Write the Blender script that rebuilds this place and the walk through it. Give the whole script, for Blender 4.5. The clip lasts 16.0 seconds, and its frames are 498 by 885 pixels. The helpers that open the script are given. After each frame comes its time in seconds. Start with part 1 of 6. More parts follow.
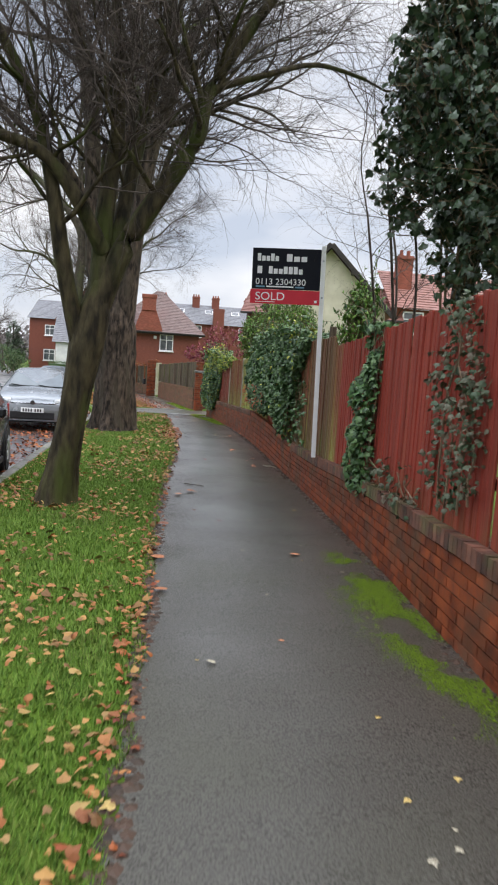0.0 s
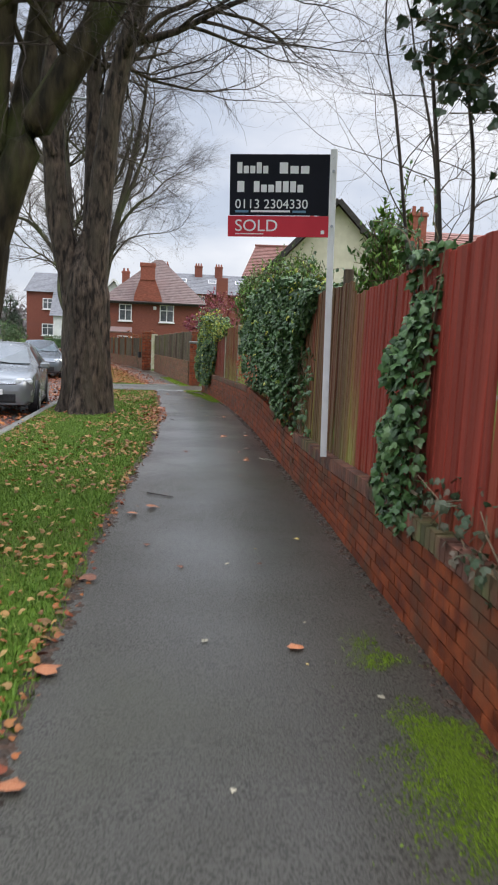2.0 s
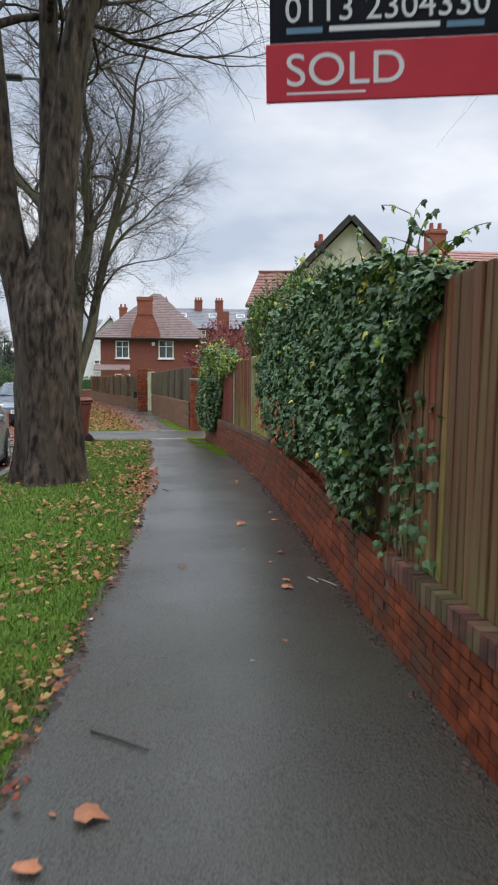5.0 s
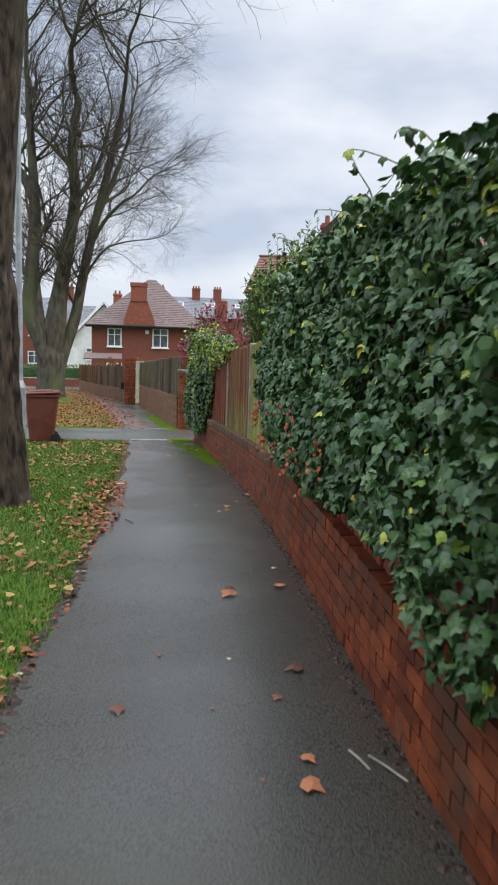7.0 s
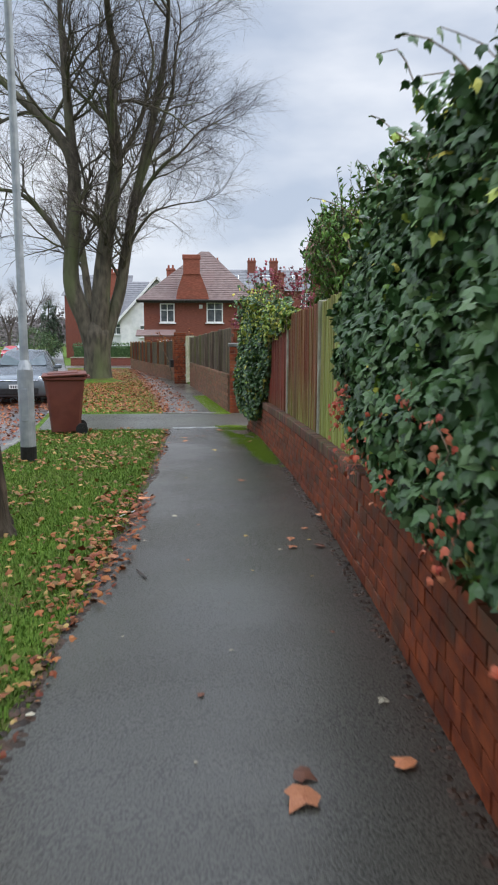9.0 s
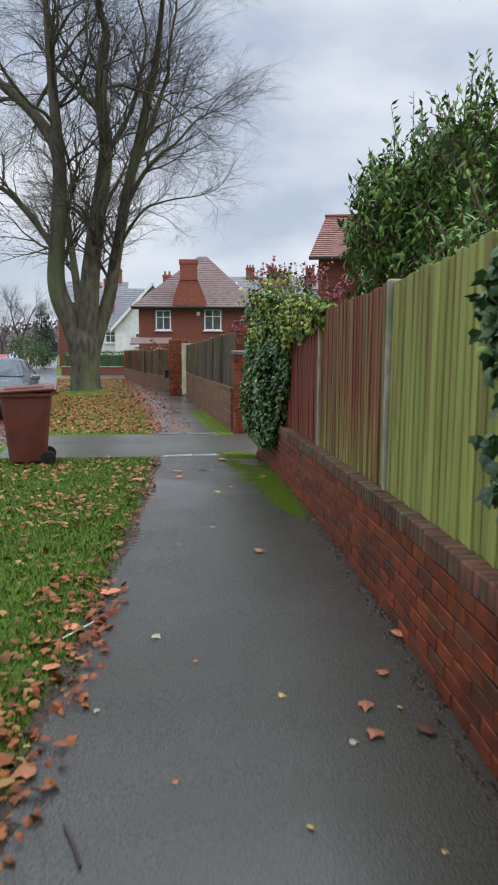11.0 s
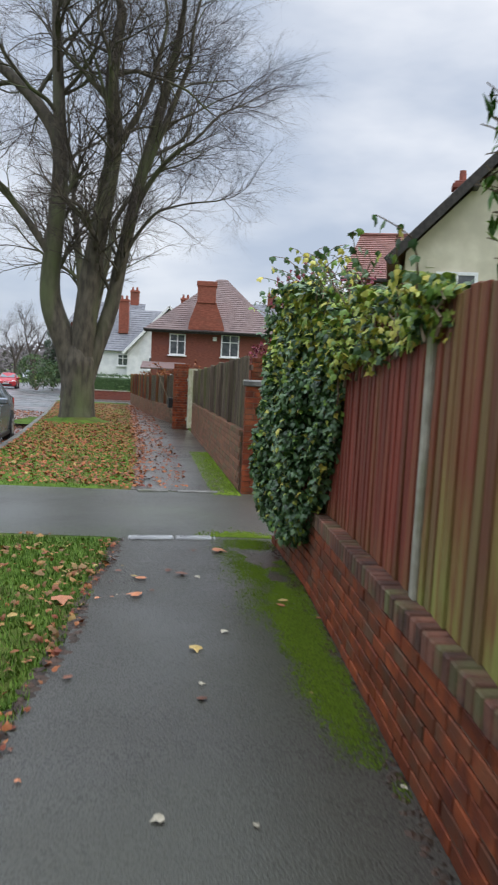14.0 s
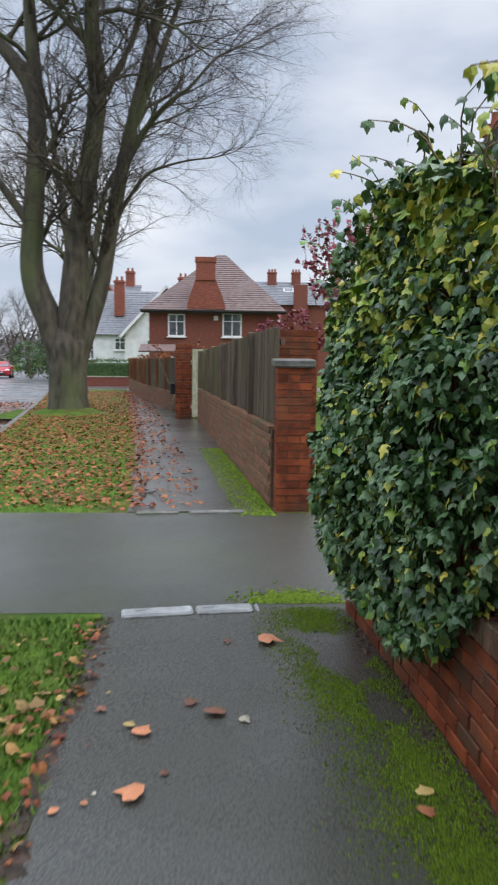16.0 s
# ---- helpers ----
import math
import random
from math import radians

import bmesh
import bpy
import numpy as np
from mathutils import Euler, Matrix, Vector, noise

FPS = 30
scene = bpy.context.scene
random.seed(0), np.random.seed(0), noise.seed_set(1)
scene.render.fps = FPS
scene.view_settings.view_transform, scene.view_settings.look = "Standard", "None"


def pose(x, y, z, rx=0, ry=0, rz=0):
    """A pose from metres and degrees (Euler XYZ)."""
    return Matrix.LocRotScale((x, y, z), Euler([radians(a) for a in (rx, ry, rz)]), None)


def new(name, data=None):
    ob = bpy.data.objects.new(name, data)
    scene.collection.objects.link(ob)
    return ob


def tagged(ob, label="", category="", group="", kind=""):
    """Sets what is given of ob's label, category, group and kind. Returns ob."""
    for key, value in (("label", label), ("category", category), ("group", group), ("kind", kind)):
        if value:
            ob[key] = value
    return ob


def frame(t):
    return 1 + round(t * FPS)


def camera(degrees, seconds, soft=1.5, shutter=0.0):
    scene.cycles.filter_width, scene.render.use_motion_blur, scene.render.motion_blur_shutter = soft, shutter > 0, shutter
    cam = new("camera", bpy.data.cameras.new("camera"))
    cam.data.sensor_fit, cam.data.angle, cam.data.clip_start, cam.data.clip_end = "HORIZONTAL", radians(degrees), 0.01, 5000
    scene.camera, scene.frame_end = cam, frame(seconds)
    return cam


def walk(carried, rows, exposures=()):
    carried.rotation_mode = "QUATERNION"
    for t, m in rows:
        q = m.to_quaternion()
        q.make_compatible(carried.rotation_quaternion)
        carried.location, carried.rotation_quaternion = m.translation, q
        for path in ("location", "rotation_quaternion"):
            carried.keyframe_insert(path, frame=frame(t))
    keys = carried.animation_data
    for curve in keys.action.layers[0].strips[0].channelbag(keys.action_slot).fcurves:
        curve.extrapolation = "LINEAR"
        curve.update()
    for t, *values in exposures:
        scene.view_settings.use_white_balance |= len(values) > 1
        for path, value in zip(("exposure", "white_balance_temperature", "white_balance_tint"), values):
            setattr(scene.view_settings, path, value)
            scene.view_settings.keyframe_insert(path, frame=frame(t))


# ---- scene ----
cam = camera(37.2, 16.0, soft=2.0, shutter=0.4)
METRES, EYE, TILT, LEAN, TURN = 21.4, 1.5, 0.0, 0.0, -9.2
ROWS = [
    (0.0, 0.0, 0.0, 0.0, 0.46, -6.9, -3.78),
    (0.5, 0.0027, 0.032, -0.0008, 1.44, -7.2, -3.22),
    (1.0, 0.0067, 0.0635, -0.0029, 1.5, -7.95, -1.97),
    (1.5, 0.0088, 0.0955, -0.0046, 1.29, -9.2, -2.19),
    (2.0, 0.0103, 0.1284, -0.0052, 0.99, -9.14, -2.47),
    (2.5, 0.0081, 0.1609, -0.0059, 3.12, -8.95, -2.79),
    (3.0, 0.0067, 0.1925, -0.0055, 4.69, -8.1, -2.2),
    (3.5, 0.0038, 0.2243, -0.006, 3.72, -7.16, -2.31),
    (6.0, -0.0079, 0.3834, -0.0095, 0.06, -6.54, -0.27),
    (6.5, -0.008, 0.4163, -0.0104, 0.35, -6.62, -1.35),
    (7.0, -0.0069, 0.4467, -0.011, 0.93, -7.18, -1.78),
    (7.5, -0.0066, 0.478, -0.0123, 1.58, -7.43, -2.41),
    (8.0, -0.0072, 0.5101, -0.0142, 0.7, -7.75, -1.91),
    (8.5, -0.0109, 0.5425, -0.0156, 4.41, -8.26, -0.84),
    (9.0, -0.0136, 0.5746, -0.0172, 5.32, -9.18, -0.09),
    (11.5, -0.038, 0.7244, -0.022, 4.91, -7.85, -0.16),
    (12.0, -0.0417, 0.7519, -0.0222, 3.61, -6.87, -0.38),
    (12.5, -0.0445, 0.7823, -0.0239, 4.71, -7.11, -1.37),
    (13.0, -0.0444, 0.8121, -0.0242, 4.64, -7.31, -1.49),
    (13.5, -0.0461, 0.8421, -0.0248, 5.55, -6.61, -2.61),
    (14.0, -0.05, 0.8734, -0.026, 6.54, -6.26, -2.8),
    (14.5, -0.0563, 0.9027, -0.027, 10.54, -5.3, -2.06),
    (15.0, -0.0644, 0.9337, -0.0284, 8.66, -6.24, -1.61),
    (15.5, -0.0724, 0.9621, -0.0296, 9.16, -7.84, -1.62),
    (16.0, -0.0786, 0.9916, -0.0299, 6.46, -7.77, -0.74),
]
walk(cam, [(t, pose(0, 0, EYE, TILT, LEAN, TURN) @ pose(METRES * x, METRES * y, METRES * z, 90 + pitch, roll, yaw)) for t, x, y, z, yaw, pitch, roll in ROWS], exposures=[(0.0, 0.27, 6950, 12), (2.0, 0.2, 6850, 12), (3.5, 0.08, 6700, 10), (6.5, 0.16, 6700, 10), (9.0, 0.1, 6600, 10), (11.5, 0.0, 6600, 10), (16.0, 0.03, 6550, 10)])

# ---- sky and light ----
world = bpy.data.worlds.new("overcast_sky")
scene.world = world
world.use_nodes = True
wn, wl = world.node_tree.nodes, world.node_tree.links
wbg = wn["Background"]
sky = wn.new("ShaderNodeTexSky")
sky.sky_type, sky.sun_disc = "NISHITA", False
sky.sun_elevation, sky.sun_rotation = radians(40), radians(110)
wco = wn.new("ShaderNodeTexCoord")
wmap = wn.new("ShaderNodeMapping")
wmap.inputs["Scale"].default_value = (1.6, 1.6, 4.2)
wmap.inputs["Location"].default_value = (0.35, 0.2, 0.1)
wnoise = wn.new("ShaderNodeTexNoise")
wnoise.inputs["Scale"].default_value, wnoise.inputs["Detail"].default_value = 1.7, 5
wnoise.inputs["Roughness"].default_value = 0.5
wramp = wn.new("ShaderNodeValToRGB")
wramp.color_ramp.elements[0].position, wramp.color_ramp.elements[1].position = 0.38, 0.70
wramp.color_ramp.elements[0].color = (0.455, 0.53, 0.665, 1)
wramp.color_ramp.elements[1].color = (0.88, 0.91, 0.97, 1)
wsep = wn.new("ShaderNodeSeparateXYZ")
wgrad = wn.new("ShaderNodeMapRange")          # an overcast sky is brightest overhead
wgrad.inputs["From Min"].default_value, wgrad.inputs["From Max"].default_value = 0.42, 1.0
wgrad.inputs["To Min"].default_value, wgrad.inputs["To Max"].default_value = 1.0, 5.2
wmul = wn.new("ShaderNodeVectorMath")
wmul.operation = "SCALE"
wskys = wn.new("ShaderNodeVectorMath")
wskys.operation = "SCALE"
wskys.inputs["Scale"].default_value = 0.012
wadd = wn.new("ShaderNodeVectorMath")
wl.new(wco.outputs["Generated"], wmap.inputs["Vector"])
wl.new(wmap.outputs["Vector"], wnoise.inputs["Vector"])
wl.new(wnoise.outputs["Fac"], wramp.inputs["Fac"])
wl.new(wco.outputs["Generated"], wsep.inputs["Vector"])
wl.new(wsep.outputs["Z"], wgrad.inputs["Value"])
wl.new(wramp.outputs["Color"], wmul.inputs[0])
wl.new(wgrad.outputs["Result"], wmul.inputs["Scale"])
wl.new(sky.outputs["Color"], wskys.inputs[0])
wl.new(wmul.outputs["Vector"], wadd.inputs[0])
wl.new(wskys.outputs["Vector"], wadd.inputs[1])
wl.new(wadd.outputs["Vector"], wbg.inputs["Color"])
wbg.inputs["Strength"].default_value = 1.0
sun_lamp = bpy.data.lights.new("sun", "SUN")
sun_lamp.energy, sun_lamp.angle, sun_lamp.color = 1.3, radians(40), (1.0, 0.93, 0.82)
sun = new("sun", sun_lamp)
sun.matrix_world = pose(0, 0, 30, 50, 0, 72)

# ---- materials ----


def mat(name, c1, c2, scale=6.0, rough=0.6, rough2=None, bump=0.3, stretch=(1, 1, 1), metal=0.0, c3=None, big=0.7,
        vary=0.0, island=0.0, detail=6.0, coord="Object", fine=60.0, spec=0.35, lo=0.35, hi=0.65, depth=0.01):
    """Two colours by noise, a third by larger stains, fine relief, and a lightness that varies by piece."""
    m = bpy.data.materials.new(name)
    m.use_nodes = True
    n, l = m.node_tree.nodes, m.node_tree.links
    b = n["Principled BSDF"]
    co = n.new("ShaderNodeTexCoord")
    mp = n.new("ShaderNodeMapping")
    mp.inputs["Scale"].default_value = stretch
    l.new(co.outputs[coord], mp.inputs["Vector"])
    src = mp.outputs["Vector"]
    info = n.new("ShaderNodeObjectInfo")
    if vary:
        off = n.new("ShaderNodeVectorMath")
        off.operation = "MULTIPLY_ADD"
        off.inputs[1].default_value = (37, 53, 29)
        l.new(info.outputs["Random"], off.inputs[0])
        l.new(mp.outputs["Vector"], off.inputs[2])
        src = off.outputs["Vector"]
    a = n.new("ShaderNodeTexNoise")
    a.inputs["Scale"].default_value, a.inputs["Detail"].default_value = scale, detail
    l.new(src, a.inputs["Vector"])
    r = n.new("ShaderNodeValToRGB")
    r.color_ramp.elements[0].position, r.color_ramp.elements[1].position = lo, hi
    r.color_ramp.elements[0].color, r.color_ramp.elements[1].color = (*c1, 1), (*c2, 1)
    l.new(a.outputs["Fac"], r.inputs["Fac"])
    colour = r.outputs["Color"]
    if c3:
        s = n.new("ShaderNodeTexNoise")
        s.inputs["Scale"].default_value, s.inputs["Detail"].default_value = big, 4
        l.new(src, s.inputs["Vector"])
        k = n.new("ShaderNodeMapRange")
        k.inputs["From Min"].default_value, k.inputs["From Max"].default_value = 0.5, 0.68
        l.new(s.outputs["Fac"], k.inputs["Value"])
        mx = n.new("ShaderNodeMix")
        mx.data_type = "RGBA"
        l.new(k.outputs["Result"], mx.inputs["Factor"])
        l.new(colour, mx.inputs["A"])
        mx.inputs["B"].default_value = (*c3, 1)
        colour = mx.outputs["Result"]
    if vary or island:
        h = n.new("ShaderNodeHueSaturation")
        v = n.new("ShaderNodeMapRange")
        amount = vary or island
        v.inputs["To Min"].default_value, v.inputs["To Max"].default_value = 1 - amount, 1 + amount
        if island:
            geo = n.new("ShaderNodeNewGeometry")
            l.new(geo.outputs["Random Per Island"], v.inputs["Value"])
        else:
            l.new(info.outputs["Random"], v.inputs["Value"])
        l.new(v.outputs["Result"], h.inputs["Value"])
        l.new(colour, h.inputs["Color"])
        colour = h.outputs["Color"]
    l.new(colour, b.inputs["Base Color"])
    rr = n.new("ShaderNodeMapRange")
    rr.inputs["To Min"].default_value, rr.inputs["To Max"].default_value = rough, rough if rough2 is None else rough2
    l.new(a.outputs["Fac"], rr.inputs["Value"])
    rr.inputs["From Min"].default_value, rr.inputs["From Max"].default_value = 0.35, 0.65
    l.new(rr.outputs["Result"], b.inputs["Roughness"])
    b.inputs["Metallic"].default_value = metal
    b.inputs["Specular IOR Level"].default_value = spec
    if bump:
        f = n.new("ShaderNodeTexNoise")
        f.inputs["Scale"].default_value, f.inputs["Detail"].default_value = fine, 4
        l.new(src, f.inputs["Vector"])
        bp = n.new("ShaderNodeBump")
        bp.inputs["Strength"].default_value, bp.inputs["Distance"].default_value = bump, depth
        l.new(f.outputs["Fac"], bp.inputs["Height"])
        l.new(bp.outputs["Normal"], b.inputs["Normal"])
    return m


def leaf_mat(name, colours, rough=0.4, spec=0.3):
    """Leaves: each its own tint out of a row of colours."""
    m = bpy.data.materials.new(name)
    m.use_nodes = True
    n, l = m.node_tree.nodes, m.node_tree.links
    b = n["Principled BSDF"]
    geo = n.new("ShaderNodeNewGeometry")
    r = n.new("ShaderNodeValToRGB")
    e = r.color_ramp.elements
    while len(e) < len(colours):
        e.new(0.5)
    for i, c in enumerate(colours):
        e[i].position, e[i].color = i / (len(colours) - 1), (*c, 1)
    l.new(geo.outputs["Random Per Island"], r.inputs["Fac"])
    l.new(r.outputs["Color"], b.inputs["Base Color"])
    b.inputs["Roughness"].default_value = rough
    b.inputs["Specular IOR Level"].default_value = spec
    return m


def board_mat(name, stain, worn, algae, amount, foot=0.5, spec=0.25):
    """Stained boards: long grain, worn streaks, and algae that grows in upright streaks and from the foot of each board."""
    m = bpy.data.materials.new(name)
    m.use_nodes = True
    n, l = m.node_tree.nodes, m.node_tree.links
    b = n["Principled BSDF"]
    co, info = n.new("ShaderNodeTexCoord"), n.new("ShaderNodeObjectInfo")

    def streaks(stretch, scale, shift, lo, hi):
        mp = n.new("ShaderNodeMapping")
        mp.inputs["Scale"].default_value = stretch
        off = n.new("ShaderNodeVectorMath")
        off.operation = "MULTIPLY_ADD"
        off.inputs[1].default_value = (31 + shift, 57 - shift, 23 + shift)
        t = n.new("ShaderNodeTexNoise")
        t.inputs["Scale"].default_value, t.inputs["Detail"].default_value = scale, 5
        k = n.new("ShaderNodeMapRange")
        k.inputs["From Min"].default_value, k.inputs["From Max"].default_value = lo, hi
        l.new(co.outputs["Object"], mp.inputs["Vector"])
        l.new(info.outputs["Random"], off.inputs[0])
        l.new(mp.outputs["Vector"], off.inputs[2])
        l.new(off.outputs["Vector"], t.inputs["Vector"])
        l.new(t.outputs["Fac"], k.inputs["Value"])
        return k.outputs["Result"]

    def mix(fac, a, c):
        x = n.new("ShaderNodeMix")
        x.data_type = "RGBA"
        l.new(fac, x.inputs["Factor"])
        for slot, v in (("A", a), ("B", c)):
            if isinstance(v, tuple):
                x.inputs[slot].default_value = (*v, 1)
            else:
                l.new(v, x.inputs[slot])
        return x.outputs["Result"]

    def maths(op, a, c):
        x = n.new("ShaderNodeMath")
        x.operation, x.use_clamp = op, True
        for i, v in enumerate((a, c)):
            if isinstance(v, float):
                x.inputs[i].default_value = v
            else:
                l.new(v, x.inputs[i])
        return x.outputs["Value"]

    grain = streaks((60, 60, 1.5), 1.0, 0, 0.3, 0.7)
    colour = mix(grain, tuple(c * 0.72 for c in stain), tuple(min(1, c * 1.2) for c in stain))
    colour = mix(maths("MULTIPLY", streaks((14, 14, 1.1), 1.0, 3, 0.48, 0.72), 0.7), colour, worn)
    sep = n.new("ShaderNodeSeparateXYZ")
    l.new(co.outputs["Object"], sep.inputs["Vector"])
    low = n.new("ShaderNodeMapRange")
    low.inputs["From Min"].default_value, low.inputs["From Max"].default_value = -0.5, -0.5 + 0.55 * max(foot, 0.05)
    low.inputs["To Min"].default_value, low.inputs["To Max"].default_value = foot, 0.0
    l.new(sep.outputs["Z"], low.inputs["Value"])
    green = maths("MULTIPLY", streaks((9, 9, 0.7), 1.0, 7, 0.62 - 0.4 * amount, 0.9 - 0.4 * amount), min(1.0, 0.35 + amount))
    green = maths("ADD", green, maths("MULTIPLY", low.outputs["Result"], streaks((12, 12, 4), 1.0, 5, 0.3, 0.6)))
    colour = mix(green, colour, mix(grain, tuple(c * 0.75 for c in algae), tuple(c * 1.15 for c in algae)))
    h = n.new("ShaderNodeHueSaturation")
    v = n.new("ShaderNodeMapRange")
    v.inputs["To Min"].default_value, v.inputs["To Max"].default_value = 0.82, 1.15
    l.new(info.outputs["Random"], v.inputs["Value"])
    l.new(v.outputs["Result"], h.inputs["Value"])
    l.new(colour, h.inputs["Color"])
    l.new(h.outputs["Color"], b.inputs["Base Color"])
    b.inputs["Roughness"].default_value, b.inputs["Specular IOR Level"].default_value = 0.6, spec
    bp = n.new("ShaderNodeBump")
    bp.inputs["Strength"].default_value, bp.inputs["Distance"].default_value = 0.5, 0.006
    l.new(grain, bp.inputs["Height"])
    l.new(bp.outputs["Normal"], b.inputs["Normal"])
    return m


M_TARMAC = mat("wet_tarmac", (0.028, 0.027, 0.022), (0.105, 0.1, 0.08), 110.0, 0.18, 0.4, 0.4, c3=(0.066, 0.066, 0.048), big=0.5, fine=110, detail=4.0, lo=0.34, hi=0.7, spec=0.28, depth=0.012)
def water_film(m, most):
    """A thin film of rain water over a paving, thicker in shallow hollows."""
    n, l = m.node_tree.nodes, m.node_tree.links
    b = n["Principled BSDF"]
    co = n.new("ShaderNodeTexCoord")
    a = n.new("ShaderNodeTexNoise")
    a.inputs["Scale"].default_value, a.inputs["Detail"].default_value = 0.7, 3
    k = n.new("ShaderNodeMapRange")
    k.inputs["From Min"].default_value, k.inputs["From Max"].default_value = 0.38, 0.66
    k.inputs["To Min"].default_value, k.inputs["To Max"].default_value = 0.3 * most, most
    l.new(co.outputs["Object"], a.inputs["Vector"])
    l.new(a.outputs["Fac"], k.inputs["Value"])
    l.new(k.outputs["Result"], b.inputs["Coat Weight"])
    b.inputs["Coat Roughness"].default_value = 0.3


water_film(M_TARMAC, 1.0)
M_DRIVE = mat("wet_drive_tarmac", (0.034, 0.035, 0.028), (0.088, 0.088, 0.072), 90.0, 0.25, 0.45, 0.6, c3=(0.06, 0.068, 0.04), big=0.6, fine=130, detail=4.0, lo=0.3, hi=0.72, spec=0.3)
water_film(M_DRIVE, 0.6)
M_ROAD = mat("wet_road", (0.055, 0.058, 0.062), (0.085, 0.088, 0.092), 1.0, 0.2, 0.4, 0.4, c3=(0.12, 0.06, 0.045), big=0.4, fine=120)
water_film(M_ROAD, 1.0)
M_GROUND = mat("grass_soil", (0.045, 0.085, 0.010), (0.095, 0.165, 0.018), 3.0, 0.9, None, 0.9, c3=(0.075, 0.07, 0.022), big=0.9, fine=70, spec=0.15)
M_LITTER_SOIL = mat("leaf_litter_soil", (0.05, 0.035, 0.02), (0.16, 0.075, 0.035), 9.0, 0.7, None, 1.0, c3=(0.06, 0.09, 0.025), big=0.8, fine=60)
M_BRICK = mat("red_brick", (0.11, 0.024, 0.011), (0.265, 0.064, 0.022), 9, 0.5, 0.7, 0.6, c3=(0.10, 0.05, 0.028), big=2.0, vary=0.3, fine=90, spec=0.22)
M_BRICKS = mat("red_brick_rest", (0.11, 0.024, 0.011), (0.265, 0.064, 0.022), 9, 0.5, 0.7, 0.6, c3=(0.10, 0.05, 0.028), big=2.0, island=0.3, fine=90, spec=0.22)
M_BUFF = mat("buff_brown_brick", (0.14, 0.060, 0.035), (0.25, 0.12, 0.07), 9, 0.6, 0.75, 0.5, c3=(0.12, 0.1, 0.05), big=2.0, vary=0.2, fine=90, spec=0.25)
M_BUFFS = mat("buff_brown_brick_rest", (0.14, 0.060, 0.035), (0.25, 0.12, 0.07), 9, 0.6, 0.75, 0.5, c3=(0.12, 0.1, 0.05), big=2.0, island=0.2, fine=90, spec=0.25)
M_COPING = mat("weathered_coping_brick", (0.07, 0.035, 0.026), (0.2, 0.085, 0.055), 8, 0.6, 0.8, 0.7, c3=(0.11, 0.11, 0.045), big=2.5, vary=0.35, fine=80)
M_COPINGS = mat("weathered_coping_rest", (0.07, 0.035, 0.026), (0.2, 0.085, 0.055), 8, 0.6, 0.8, 0.7, c3=(0.11, 0.11, 0.045), big=2.5, island=0.35, fine=80)
M_MORTAR = mat("mortar", (0.07, 0.04, 0.028), (0.26, 0.19, 0.14), 5, 0.9, None, 0.6, c3=(0.08, 0.06, 0.035), big=1.1, spec=0.15)
M_FENCE_RED = board_mat("red_stained_board", (0.28, 0.044, 0.028), (0.2, 0.034, 0.024), (0.2, 0.16, 0.06), 0.02, 0.3)
M_FENCE_BROWN = board_mat("weathered_brown_board", (0.22, 0.06, 0.033), (0.25, 0.13, 0.065), (0.29, 0.29, 0.08), 0.4, 0.9)
M_FENCE_RUST = board_mat("red_brown_board", (0.22, 0.05, 0.032), (0.16, 0.055, 0.035), (0.2, 0.18, 0.06), 0.12, 0.3)
M_FENCE_GREEN = board_mat("algae_green_board", (0.24, 0.17, 0.06), (0.2, 0.13, 0.06), (0.34, 0.38, 0.10), 0.8, 0.7)
M_FENCE_OLIVE = board_mat("olive_weathered_board", (0.17, 0.068, 0.038), (0.2, 0.12, 0.062), (0.19, 0.165, 0.06), 0.45, 0.6)
M_FENCE_OLD = mat("old_grey_brown_board", (0.07, 0.05, 0.04), (0.16, 0.12, 0.085), 4, 0.8, None, 0.6, (6, 6, 0.45), c3=(0.12, 0.12, 0.05), big=1.5, vary=0.25, fine=40)
M_POST = mat("concrete_post", (0.26, 0.25, 0.19), (0.4, 0.38, 0.3), 12, 0.85, None, 0.5, c3=(0.2, 0.22, 0.1), big=2)
M_CONCRETE = mat("wet_concrete", (0.2, 0.2, 0.195), (0.42, 0.42, 0.41), 9, 0.25, 0.5, 0.5, c3=(0.14, 0.15, 0.09), big=2)
M_KERB = mat("kerb_stone", (0.1, 0.098, 0.09), (0.2, 0.195, 0.18), 10, 0.5, 0.7, 0.5, c3=(0.12, 0.13, 0.08), big=2, vary=0.2)
M_BARK = mat("grey_brown_bark", (0.012, 0.009, 0.007), (0.095, 0.070, 0.052), 9, 0.8, None, 1.0, (1.6, 1.6, 0.5), c3=(0.055, 0.045, 0.032), big=3.0, fine=9, depth=0.05, spec=0.2, lo=0.38, hi=0.68)
M_BARK_MOSS = mat("mossy_bark", (0.016, 0.013, 0.008), (0.075, 0.062, 0.032), 9, 0.8, None, 1.0, (1.4, 1.4, 0.4), c3=(0.05, 0.065, 0.014), big=2.2, fine=14, depth=0.03, spec=0.2)
M_BARK_PALE = mat("greenish_grey_bark", (0.045, 0.037, 0.027), (0.11, 0.095, 0.068), 6, 0.8, None, 1.0, (1.2, 1.2, 0.4), c3=(0.10, 0.115, 0.05), big=0.8, fine=24)
M_TWIG = mat("dark_twig", (0.035, 0.027, 0.022), (0.09, 0.07, 0.06), 5, 0.8, None, 0)
M_STEM = mat("ivy_stem", (0.10, 0.07, 0.04), (0.22, 0.16, 0.10), 8, 0.8, None, 0.4)
